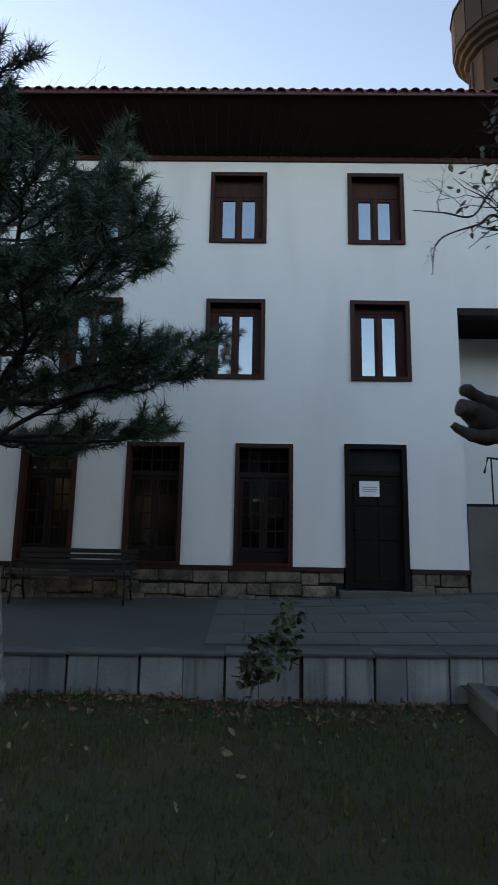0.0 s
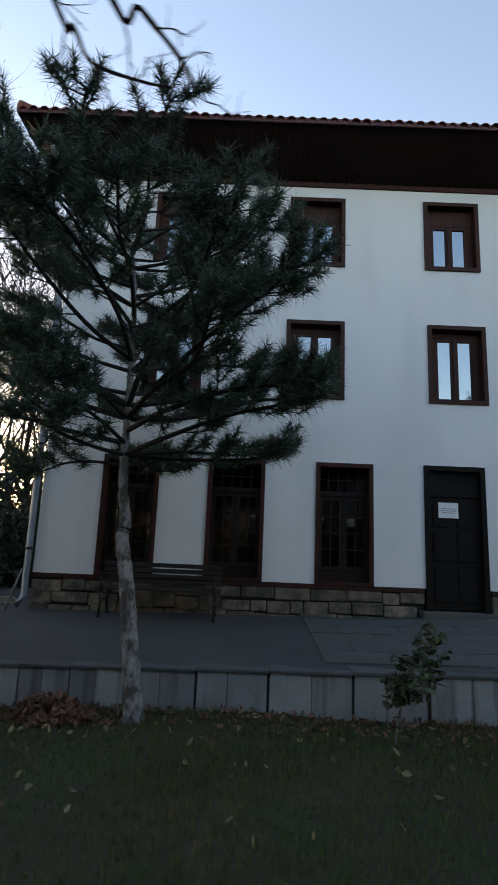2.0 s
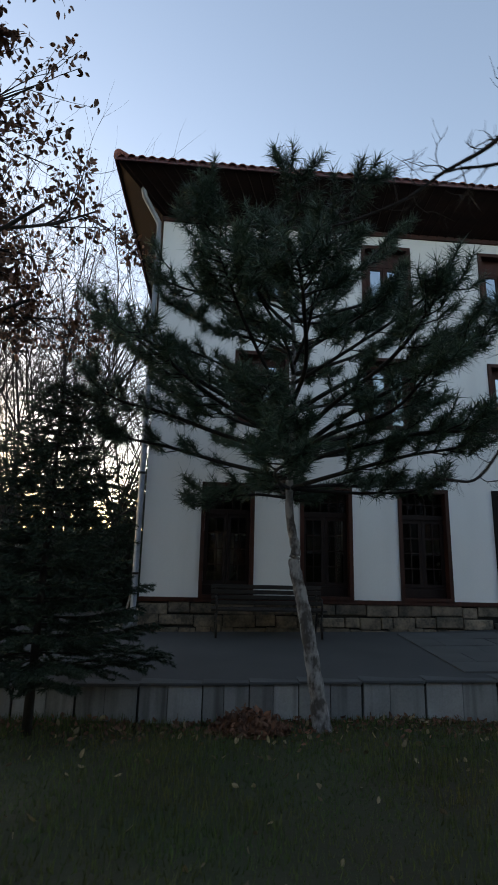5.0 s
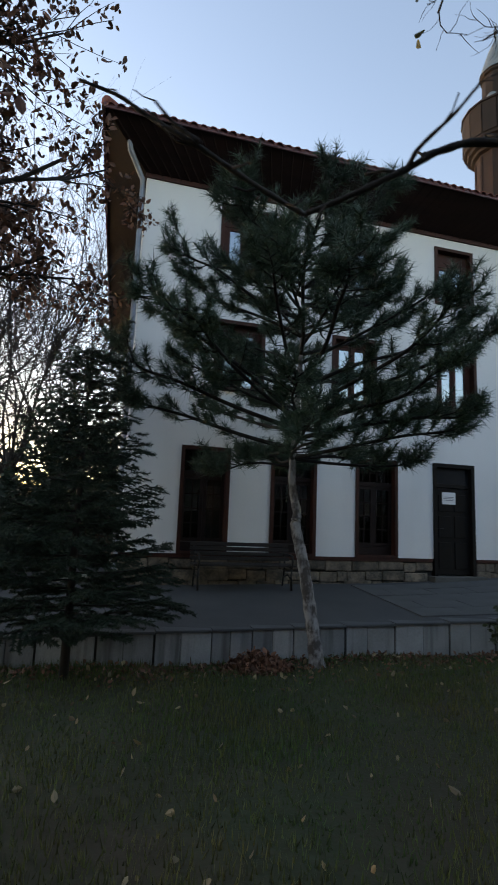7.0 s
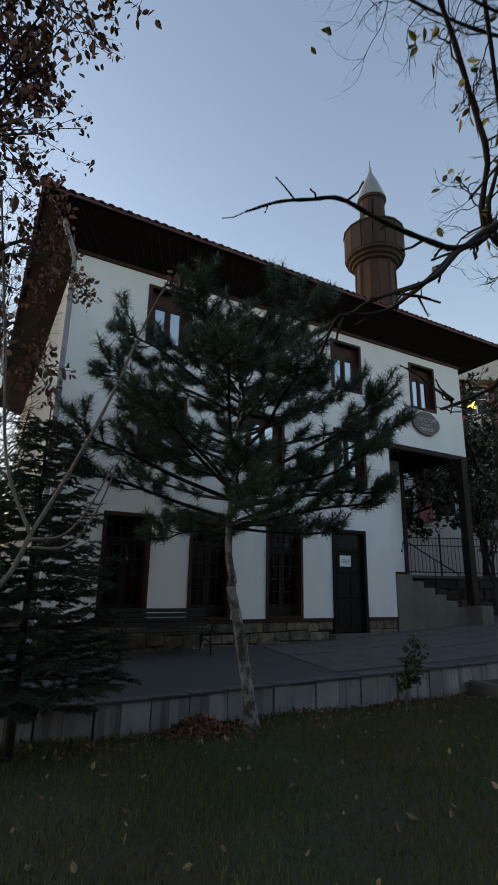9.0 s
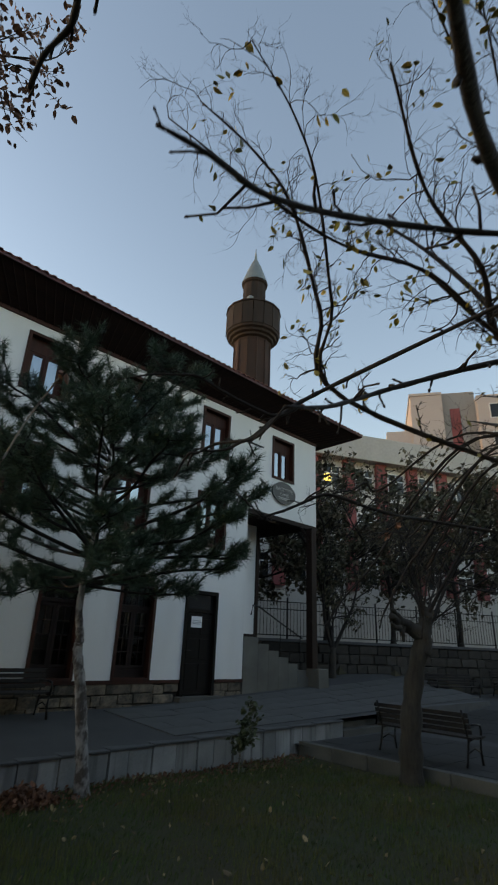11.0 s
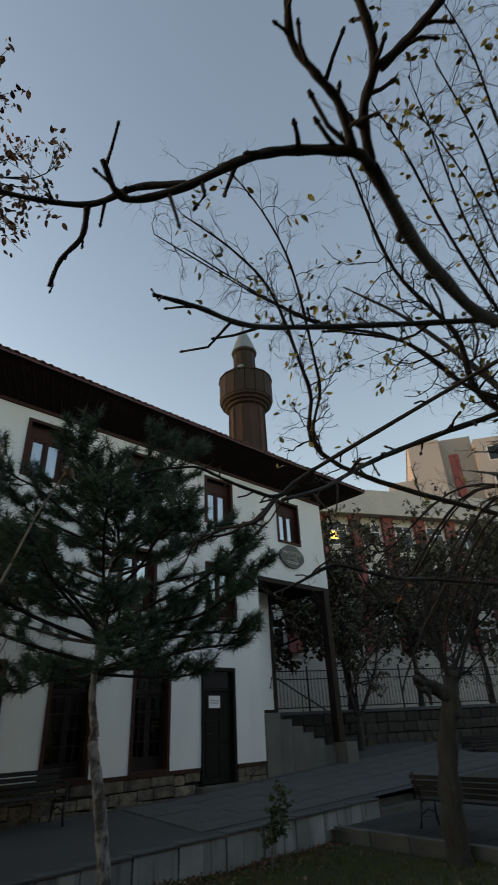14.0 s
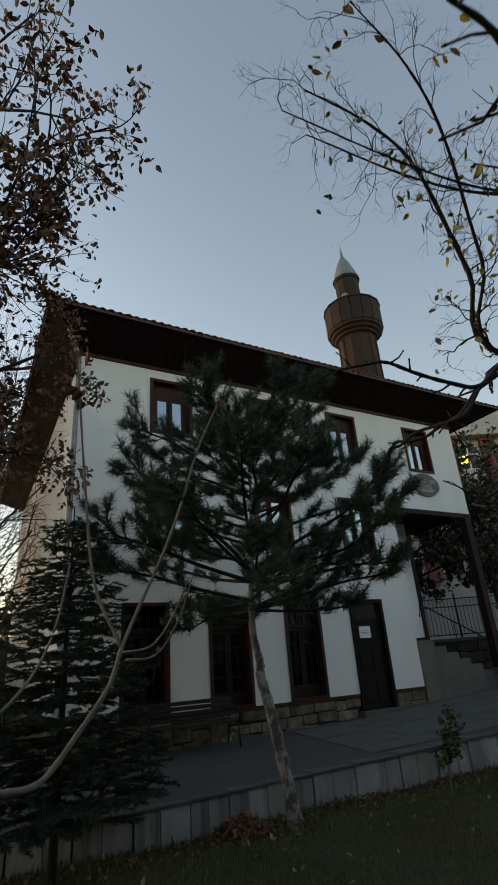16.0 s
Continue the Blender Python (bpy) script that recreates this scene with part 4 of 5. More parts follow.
def pine():
    r = random.Random(11)
    tree = empty("pine_tree", "dark green pine with a slender pale mottled trunk", "tree", (-2.66, 5.29, -0.42))
    inv = Matrix.Translation(-tree.location)
    tr = curve([(-2.63, 5.28, -0.50), (-2.73, 5.31, 0.2), (-2.84, 5.36, 0.9), (-2.95, 5.41, 1.42), (-2.93, 5.43, 1.6), (-3.01, 5.45, 2.13), (-3.0, 5.35, 3.2), (-3.0, 5.2, 4.2), (-3.1, 5.05, 5.05)], 8)
    rad = [0.128 - 0.05 * min(1, i / 6) if i < 6 else 0.092 * (1 - 0.84 * (i / (len(tr) - 1)) ** 1.3) for i in range(len(tr))]
    rad = [q * (1 + 0.08 * math.sin(2.1 * i)) for i, q in enumerate(rad)]
    t = part("trunk", Soup(True).tube(tr, rad, 14), PINEBARK, tree, "pale grey mottled pine trunk")
    t.matrix_parent_inverse = inv

    def trunk_at(z):
        return min(tr, key=lambda q: abs(q.z - z))

    def reach(z):
        """Half width of the domed crown at a height."""
        xs = [(1.9, 1.1), (2.3, 1.65), (2.7, 2.1), (3.3, 2.4), (4.0, 2.35), (4.4, 2.05), (4.75, 1.6), (5.0, 1.2), (5.25, 0.75), (5.5, 0.35), (5.8, 0.15)]
        for (a, b), (c, d) in zip(xs, xs[1:]):
            if a <= z <= c:
                return b + (d - b) * (z - a) / (c - a)
        return 0.2

    def brush(nd, a, b, n):
        """Long needles thick along a shoot, leaning to its end."""
        w = (b - a).normalized()
        k = max(3, int((b - a).length / 0.05))
        for i in range(k):
            tuft(nd, a + (b - a) * (i + 1) / k, w, 0.165, n, 0.0046, 1.5, r)

    def shoot(wood, nd, at, wy, l, rad0):
        """A side shoot: bare at its foot, bent upwards, a thick brush at its end."""
        m = at + wy * l * 0.5
        up = (wy * 0.7 + Vector((0, 0, r.uniform(0.25, 0.8)))).normalized()
        e = m + up * l * 0.55
        wood.tube([at, m, e], [rad0, rad0 * 0.8, rad0 * 0.5], 5, False)
        brush(nd, m + (e - m) * 0.15, e, 30)
        return m, e

    def bough(z, ang, rise, far=1.0):
        wood, nd = Soup(True), Soup()
        o = trunk_at(z)
        L = 2.4
        for _ in range(6):
            L = reach(o.z + rise * L) * far
        h = Vector((math.cos(ang), math.sin(ang), 0))
        sway = h.cross(Vector((0, 0, 1))) * r.uniform(-0.14, 0.14)
        kink = [rand_unit(r) * 0.07 for _ in range(3)]
        c = curve([o, o + h * L * 0.33 + sway * L * 0.6 + kink[0] + Vector((0, 0, L * rise * 0.30)), o + h * L * 0.68 + sway * L + kink[1] + Vector((0, 0, L * rise * 0.66)), o + h * L * 0.92 + sway * L * 0.6 + kink[2] + Vector((0, 0, L * rise * 0.94)), o + h * L * 0.97 + sway * L * 0.5 + Vector((0, 0, L * rise + 0.13))], 5)
        rb = 0.010 + 0.010 * L
        wood.tube(c, [rb * (1 - 0.72 * i / (len(c) - 1)) for i in range(len(c))], 6, False)
        brush(nd, c[-6], c[-1], 30)
        nt = int(5 + L * 5.2)
        for q in range(nt):
            f = 0.24 + 0.72 * (q + r.random()) / nt
            k = min(int(f * (len(c) - 1)), len(c) - 2)
            at = c[k] + (c[k + 1] - c[k]) * r.random()
            side = h.cross(Vector((0, 0, 1))) * (-1 if q % 2 else 1)
            wy = (h * r.uniform(0.35, 0.9) + side * r.uniform(0.3, 0.9) + Vector((0, 0, r.uniform(-0.12, 0.35)))).normalized()
            l = r.uniform(0.26, 0.50) * (0.65 + 0.2 * L) * (1.15 - 0.4 * f)
            m, e = shoot(wood, nd, at, wy, l, 0.009)
            for _ in range(r.choice((0, 1, 1, 2))):
                w2 = (wy + side * r.uniform(-0.9, 0.9) + Vector((0, 0, r.uniform(0, 0.5)))).normalized()
                shoot(wood, nd, m, w2, r.uniform(0.22, 0.36), 0.006)
        b = part("branch", wood, TWIG, tree)
        b.matrix_parent_inverse = inv
        part("needle_clump", nd, NEEDLE, b)

    ang = 0.3
    for z, n, rise in ((2.3, 5, 0.05), (2.45, 5, 0.12), (2.75, 6, 0.20), (3.05, 5, 0.32), (3.4, 6, 0.36), (3.75, 6, 0.40), (4.1, 6, 0.44), (4.45, 6, 0.5), (4.75, 6, 0.6), (4.95, 6, 0.75)):
        for k in range(n):
            ang += 2 * math.pi / n + r.uniform(-0.28, 0.28)
            bough(z + r.uniform(-0.12, 0.12), ang, rise + r.uniform(-0.10, 0.10), r.choice((1.0, 0.96, 1.03, 0.72)))
        ang += 0.55
    # the long boughs that stand out of the crown on both sides
    bough(2.95, math.atan2(-0.93, -2.36), 0.42, 1.06)
    bough(2.75, math.radians(-44), 0.40, 1.05)
    bough(2.6, math.radians(-30), 0.12, 1.06)


def spruce():
    r = random.Random(4)
    x0, y0, z0, H = -5.82, 5.0, -0.38, 4.05
    tree = empty("young_fir_tree", "young dark fir with tiered drooping branches", "tree", (x0, y0, z0))
    part("trunk", Soup(True).tube([(0, 0, -0.05), (0, 0, H * 0.5), (0, 0, H)], [0.055, 0.035, 0.006], 8), TWIG, tree)
    z, ang = 0.62, 0
    while z < H - 0.1:
        f = (z - 0.4) / (H - 0.4)
        for k in range(8):
            wood, nd = Soup(True), Soup()
            ang += 2.4 + r.uniform(-0.2, 0.2)
            L = (1.22 * (1 - f) ** 0.75 + 0.10) * r.uniform(0.7, 1.12)
            h = Vector((math.cos(ang), math.sin(ang), 0))
            o = Vector((0, 0, z + r.uniform(-0.06, 0.06)))
            c = curve([o, o + h * L * 0.5 + Vector((0, 0, 0.02 * L)), o + h * L + Vector((0, 0, 0.06 * L + 0.35 * L * f))], 8)
            wood.tube(c, [0.011 * (1 - 0.8 * i / (len(c) - 1)) for i in range(len(c))], 4, False)
            side = h.cross(Vector((0, 0, 1)))
            nt = max(4, int(L * 17))
            for q in range(nt):
                g = 0.12 + 0.88 * (q + r.random()) / nt
                at = c[min(int(g * (len(c) - 1)), len(c) - 1)]
                sd = r.choice((-1, 1))
                l = (0.11 + 0.26 * L * (1 - abs(g - 0.5))) * r.uniform(0.6, 1.1)
                wy = (h * 0.8 + side * sd * 0.75 + Vector((0, 0, r.uniform(-0.3, 0.05)))).normalized()
                e = at + wy * l
                wood.tube([at, e], [0.004, 0.002], 3, False)
                n = max(3, int(l / 0.03))
                for u in range(n):
                    tuft(nd, at + (e - at) * (u + 1) / n, wy, 0.055, 10, 0.0065, 0.9, r)
            b = part("branch", wood, TWIG, tree)
            part("needle_clump", nd, SPRUCE, b)
        z += r.uniform(0.14, 0.2)


def grow(wood, tips, o, d, length, rad, level, r, wander=0.25, lift=0.1, kids=(3, 5), ratio=0.62, sides=6):
    """A limb with forking twigs; the ends go to tips."""
    pts, p, way = [o], o, d.normalized()
    n = 5 if level > 0 else 3
    for i in range(n):
        way = (way + rand_unit(r) * wander + Vector((0, 0, lift))).normalized()
        p = p + way * (length / n)
        pts.append(p)
    wood.tube(pts, [rad * (1 - 0.6 * i / n) for i in range(n + 1)], sides if level > 1 else (4 if level else 3), False)
    if level == 0:
        tips.append((pts[-1], way))
        tips.append((pts[-2], way))
        return
    for k in range(r.randint(*kids)):
        f = 0.3 + 0.7 * (k + r.random()) / kids[1]
        i = min(int(f * n), n - 1)
        at = pts[i] + (pts[i + 1] - pts[i]) * r.random()
        wy = ((pts[i + 1] - pts[i]).normalized() + rand_unit(r) * 0.95).normalized()
        grow(wood, tips, at, wy, length * ratio * r.uniform(0.65, 1.1), rad * 0.5, level - 1, r, wander, lift, kids, ratio, sides)
    tips.append((pts[-1], way))


def limb(wood, tips, pts, r0, r1, r, twig=0.16, every=0.14, level=0, knob=True):
    """A limb along control points, with buds, spurs and short side twigs."""
    c = curve(pts, 6)
    wood.tube(c, [(r0 + (r1 - r0) * i / (len(c) - 1)) * (1 + 0.10 * math.sin(i * 1.7)) for i in range(len(c))], 8, True)
    run = 0
    for i in range(1, len(c)):
        run += (c[i] - c[i - 1]).length
        if run > every * r.uniform(0.6, 1.4):
            run = 0
            wy = ((c[i] - c[i - 1]).normalized() * 0.8 + rand_unit(r) * 0.9).normalized()
            q = r0 + (r1 - r0) * i / (len(c) - 1)
            if level:
                grow(wood, tips, c[i], wy, twig * r.uniform(0.5, 1.6), max(q * 0.4, 0.0024), level, r, 0.55, 0.05, (3, 5), 0.58, 5)
            else:
                l = twig * r.uniform(0.25, 1.0)
                m = c[i] + wy * l * 0.55 + rand_unit(r) * l * 0.1
                e = m + (wy + rand_unit(r) * 0.5).normalized() * l * 0.45
                wood.tube([c[i], m, e], [q * 0.6, q * 0.45, q * 0.4], 6, True)
                if knob:
                    wood.tube([e, e + (e - m).normalized() * q * 1.2], [q * 0.62, q * 0.3], 6, True)
    tips.append((c[-1], (c[-1] - c[-2]).normalized()))


def bare_tree():
    """The spreading tree beside the walk, whose twigs hang over it."""
    r = random.Random(17)
    base = (-2.55, -1.72, -0.36)
    tree = empty("bare_tree", "nearly bare spreading tree with knobbly twigs and few yellow leaves", "tree", base)
    t = part("trunk", Soup(True).tube(curve([(0, 0, -0.05), (0.03, 0.02, 0.9), (-0.02, 0.05, 1.8), (-0.03, 0.1, 2.7), (-0.1, 0.18, 3.4)], 5), [0.17, 0.15, 0.14, 0.13, 0.125, 0.12, 0.115, 0.11, 0.11, 0.105, 0.10, 0.10, 0.095, 0.09, 0.085, 0.08, 0.075, 0.07, 0.065, 0.06, 0.06], 12), BARK, tree)
    inv = Matrix.Translation(-tree.location)
    tips, nt = [], []

    def one(pts, r0, r1, twig, every, level=0):
        w = Soup(True)
        limb(w, tips if level > 1 else nt, pts, r0, r1, r, twig, every, level)
        ob = part("limb", w, TWIG, tree)
        ob.matrix_parent_inverse = inv
    F0 = (-2.62, -1.62, 2.5)
    # limb reaching along the walk, its ends close over it
    one([F0, (-3.6, -2.0, 3.2), (-4.89, -2.08, 3.02), (-5.56, -1.93, 2.68), (-6.19, -2.00, 2.42), (-6.63, -2.11, 2.21)], 0.034, 0.0095, 0.08, 0.5)
    one([(-6.63, -2.11, 2.21), (-6.67, -2.11, 2.20), (-6.73, -2.07, 2.19), (-6.78, -2.03, 2.17), (-6.83, -1.96, 2.14), (-6.88, -1.92, 2.12), (-6.92, -1.94, 2.13)], 0.0078, 0.0036, 0.085, 0.035)
    one([(-6.63, -2.11, 2.21), (-6.68, -2.14, 2.24), (-6.71, -2.18, 2.25), (-6.76, -2.20, 2.28), (-6.81, -2.20, 2.30), (-6.86, -2.20, 2.31)], 0.0072, 0.0042, 0.05, 0.035)
    one([(-6.70, -2.18, 2.25), (-6.69, -2.22, 2.27), (-6.69, -2.26, 2.28), (-6.69, -2.29, 2.30), (-6.71, -2.35, 2.34)], 0.0062, 0.0038, 0.05, 0.03)
    one([(-6.67, -2.11, 2.20), (-6.72, -2.13, 2.22), (-6.76, -2.13, 2.23), (-6.80, -2.13, 2.25), (-6.84, -2.16, 2.27), (-6.89, -2.18, 2.28)], 0.0062, 0.0038, 0.06, 0.03)
    one([(-6.76, -2.20, 2.28), (-6.76, -2.24, 2.29), (-6.76, -2.30, 2.30)], 0.0055, 0.0035, 0.035, 0.03)
    one([(-5.56, -1.93, 2.69), (-5.83, -1.78, 2.62), (-6.20, -1.69, 2.46), (-6.46, -1.70, 2.31), (-6.63, -1.74, 2.23), (-6.73, -1.75, 2.19)], 0.010, 0.0032, 0.12, 0.08)
    one([(-6.88, -1.81, 2.22), (-6.87, -1.78, 2.19), (-6.88, -1.74, 2.17), (-6.88, -1.71, 2.14)], 0.0045, 0.003, 0.04, 0.04)
    one([(-6.79, -1.92, 2.23), (-6.84, -1.87, 2.23), (-6.88, -1.81, 2.22), (-6.96, -1.76, 2.22), (-7.00, -1.75, 2.22)], 0.0055, 0.003, 0.06, 0.05)
    # limbs over the lawn
    one([(-2.62, -1.62, 2.50), (-3.39, -1.75, 3.54), (-3.83, -1.37, 3.30), (-4.29, -1.11, 3.08), (-4.73, -0.99, 2.85), (-5.12, -1.03, 2.63), (-5.71, -1.27, 2.29), (-6.13, -1.45, 2.08)], 0.026, 0.0045, 0.14, 0.10)
    one([F0, (-3.02, -1.48, 2.39), (-3.27, -1.51, 2.93), (-3.52, -1.41, 3.22), (-3.85, -1.24, 3.51), (-4.15, -1.31, 3.81), (-4.63, -1.22, 4.14), (-5.20, -1.35, 4.51)], 0.046, 0.007, 0.34, 0.05, 2)
    one([F0, (-3.16, -1.55, 2.95), (-3.65, -1.72, 3.61), (-4.19, -1.83, 4.19), (-4.69, -1.94, 4.54), (-5.17, -1.97, 4.75)], 0.020, 0.004, 0.30, 0.05, 2)
    one([F0, (-3.43, -1.86, 3.66), (-4.06, -2.06, 4.24), (-4.56, -2.22, 4.59), (-4.95, -2.38, 4.76), (-5.38, -2.46, 4.89)], 0.020, 0.004, 0.30, 0.05, 2)
    one([F0, (-3.39, -1.62, 3.30), (-3.85, -1.24, 3.51), (-4.32, -1.01, 3.85), (-4.73, -0.72, 3.95), (-5.15, -0.56, 4.05), (-5.74, -0.44, 4.19)], 0.020, 0.004, 0.30, 0.05, 2)
    one([F0, (-4.34, -0.40, 3.11), (-4.74, -0.50, 3.56), (-5.20, -0.66, 3.96), (-5.54, -0.69, 4.08), (-5.91, -0.66, 4.14)], 0.020, 0.004, 0.30, 0.05, 2)
    one([F0, (-3.44, -1.70, 3.43), (-3.93, -1.59, 3.80), (-4.46, -1.56, 4.25), (-4.96, -1.61, 4.55), (-5.31, -1.63, 4.65)], 0.020, 0.004, 0.30, 0.05, 2)
    one([F0, (-3.16, -1.55, 2.95), (-3.64, -1.67, 3.56), (-4.17, -1.74, 4.10), (-4.66, -1.80, 4.40), (-5.13, -1.79, 4.57)], 0.015, 0.003, 0.26, 0.05, 2)
    one([F0, (-3.43, -1.86, 3.66), (-4.06, -1.97, 4.33), (-4.56, -2.05, 4.76), (-4.94, -2.12, 5.02), (-5.37, -2.11, 5.24)], 0.015, 0.003, 0.26, 0.05, 2)
    one([F0, (-3.39, -1.62, 3.30), (-3.93, -1.30, 3.41), (-4.48, -1.14, 3.65), (-4.98, -0.91, 3.65), (-5.48, -0.82, 3.66), (-6.15, -0.76, 3.70)], 0.015, 0.003, 0.26, 0.05, 2)
    one([F0, (-4.34, -0.40, 3.11), (-4.75, -0.60, 3.55), (-5.23, -0.87, 3.94), (-5.58, -1.00, 4.05), (-5.96, -1.07, 4.10)], 0.015, 0.003, 0.26, 0.05, 2)
    one([F0, (-3.44, -1.70, 3.43), (-3.90, -1.64, 3.84), (-4.39, -1.66, 4.33), (-4.86, -1.76, 4.67), (-5.18, -1.82, 4.81)], 0.015, 0.003, 0.26, 0.05, 2)
    one([F0, (-2.7, -1.2, 3.8), (-3.0, -0.6, 5.0), (-3.1, 0.1, 6.0)], 0.05, 0.008, 0.7, 0.22, 2)
    one([F0, (-2.2, -1.0, 3.4), (-1.2, -0.3, 4.0), (-0.2, 0.4, 4.6)], 0.045, 0.008, 0.4, 0.3, 1)
    one([F0, (-2.9, -2.4, 3.6), (-3.6, -3.4, 4.4)], 0.05, 0.010, 0.6, 0.25, 1)
    # drooping ends in front of the walk
    one([(-5.35, -0.95, 2.59), (-5.48, -0.93, 2.49), (-5.58, -0.91, 2.41), (-5.70, -0.88, 2.42), (-5.82, -0.86, 2.44), (-5.94, -0.85, 2.46), (-6.01, -0.82, 2.45), (-6.09, -0.79, 2.43), (-6.16, -0.75, 2.40)], 0.010, 0.003, 0.07, 0.06)
    one([(-2.64, -1.50, 2.90), (-2.48, -0.63, 3.11), (-2.34, 0.09, 2.37), (-2.36, 0.10, 2.28), (-2.38, 0.14, 2.16), (-2.40, 0.16, 2.02), (-2.41, 0.19, 1.83), (-2.40, 0.22, 1.68)], 0.0135, 0.0055, 0.16, 0.061, 1)
    one([(-2.64, -1.50, 2.90), (-2.67, -0.58, 3.31), (-2.69, 0.17, 2.74), (-2.70, 0.23, 2.63), (-2.75, 0.36, 2.43), (-2.82, 0.48, 2.23), (-2.90, 0.69, 2.00), (-3.02, 0.80, 1.78), (-3.17, 0.77, 1.76)], 0.0145, 0.0045, 0.14, 0.066, 1)
    one([(-2.64, -1.50, 2.90), (-2.86, -0.79, 3.11), (-3.04, -0.20, 2.37), (-3.06, -0.16, 2.30), (-3.08, -0.09, 2.23), (-3.17, -0.02, 2.05), (-3.31, 0.04, 1.82), (-3.37, 0.04, 1.72)], 0.015, 0.0055, 0.13, 0.066, 1)
    one([(-2.64, -1.50, 2.90), (-2.78, -0.55, 3.33), (-2.90, 0.23, 2.95), (-3.01, 0.33, 3.00), (-3.09, 0.42, 2.93), (-3.22, 0.52, 2.89), (-3.36, 0.56, 2.79), (-3.54, 0.59, 2.71), (-3.63, 0.60, 2.68)], 0.012, 0.0035, 0.16, 0.066, 1)
    one([(-2.64, -1.50, 2.90), (-2.73, -0.64, 3.28), (-2.81, 0.07, 2.69), (-2.87, 0.11, 2.63), (-2.93, 0.16, 2.56), (-2.97, 0.29, 2.49)], 0.01, 0.004, 0.13, 0.055, 1)
    one([(-2.87, 0.11, 2.63), (-2.96, 0.15, 2.56), (-3.04, 0.21, 2.49), (-3.12, 0.29, 2.42)], 0.0075, 0.0035, 0.16, 0.05)
    one([(-2.64, -1.50, 2.90), (-2.84, -0.74, 3.07), (-3.01, -0.11, 2.48), (-3.09, -0.09, 2.47), (-3.23, -0.06, 2.46), (-3.38, -0.03, 2.43), (-3.47, -0.03, 2.41), (-3.53, -0.02, 2.39)], 0.008, 0.0025, 0.13, 0.066, 1)
    one([(-2.64, -1.50, 2.90), (-2.22, -0.55, 3.12), (-1.87, 0.22, 2.39), (-1.79, 0.28, 2.33), (-1.72, 0.32, 2.27), (-1.69, 0.35, 2.23)], 0.009, 0.003, 0.10, 0.066, 1)
    one([(-2.64, -1.50, 2.90), (-2.28, -0.52, 3.15), (-1.99, 0.28, 2.45), (-1.94, 0.36, 2.38), (-1.91, 0.40, 2.34), (-1.81, 0.41, 2.31), (-1.75, 0.40, 2.29)], 0.008, 0.002, 0.10, 0.077, 1)
    one([(-2.60, -1.60, 2.20), (-3.57, -0.62, 2.39), (-4.44, -0.71, 2.27), (-4.79, -0.61, 2.31), (-4.91, -0.59, 2.28), (-4.98, -0.56, 2.24), (-5.09, -0.52, 2.18), (-5.18, -0.48, 2.14)], 0.012, 0.0055, 0.07, 0.09)
    one([(-4.98, -0.56, 2.24), (-4.97, -0.59, 2.27), (-4.93, -0.65, 2.31), (-4.91, -0.70, 2.34)], 0.006, 0.0022, 0.08, 0.05)
    one([(-5.18, -0.48, 2.14), (-5.32, -0.62, 2.08), (-5.45, -0.74, 2.04), (-5.53, -0.73, 2.08), (-5.57, -0.73, 2.10), (-5.63, -0.72, 2.12)], 0.0055, 0.0022, 0.06, 0.09)
    one([(-5.45, -0.75, 2.04), (-5.49, -0.74, 2.07), (-5.52, -0.75, 2.09)], 0.004, 0.002, 0.04, 0.05)
    one([(-4.89, -2.08, 3.02), (-5.35, -0.95, 2.59), (-5.48, -0.93, 2.47), (-5.58, -0.91, 2.40), (-5.67, -0.88, 2.30), (-5.64, -0.76, 2.31), (-5.66, -0.72, 2.29), (-5.72, -0.69, 2.27), (-5.77, -0.67, 2.27), (-5.78, -0.64, 2.24), (-5.77, -0.61, 2.21)], 0.01, 0.0035, 0.06, 0.06)
    one([(-5.58, -0.91, 2.40), (-5.69, -0.90, 2.28), (-5.76, -0.77, 2.27), (-5.81, -0.72, 2.23), (-5.84, -0.70, 2.22), (-5.84, -0.64, 2.16), (-5.84, -0.62, 2.14)], 0.008, 0.0028, 0.05, 0.09)
    one([(-5.63, -0.75, 2.33), (-5.59, -0.77, 2.33), (-5.52, -0.79, 2.32)], 0.006, 0.003, 0.06, 0.05)
    one([(-5.59, -0.77, 2.33), (-5.56, -0.76, 2.31), (-5.53, -0.75, 2.29)], 0.004, 0.002, 0.03, 0.05)
    lf = Soup()
    for at, wy in tips:
        if r.random() < 0.03:
            for _ in range(r.randint(1, 3)):
                leaf(lf, at + rand_unit(r) * 0.05, r.uniform(0.035, 0.065), r, 0.5)
    dl = Soup()
    for p in ((-2.92, 0.23, 2.51), (-2.92, 0.20, 2.54), (-2.90, 0.17, 2.57), (-2.87, 0.12, 2.61), (-2.82, 0.13, 2.61)):
        for _ in range(5):
            leaf(dl, Vector(p) + rand_unit(r) * 0.03, r.uniform(0.03, 0.055), r, 1.2)
    for nm, s, m, lb in (("yellow_foliage", lf, YELLOW, "last yellow-green leaves"), ("dry_foliage", dl, DRYLEAF, "withered brown leaves")):
        ob = part(nm, s, m, tree, lb)
        ob.matrix_parent_inverse = inv


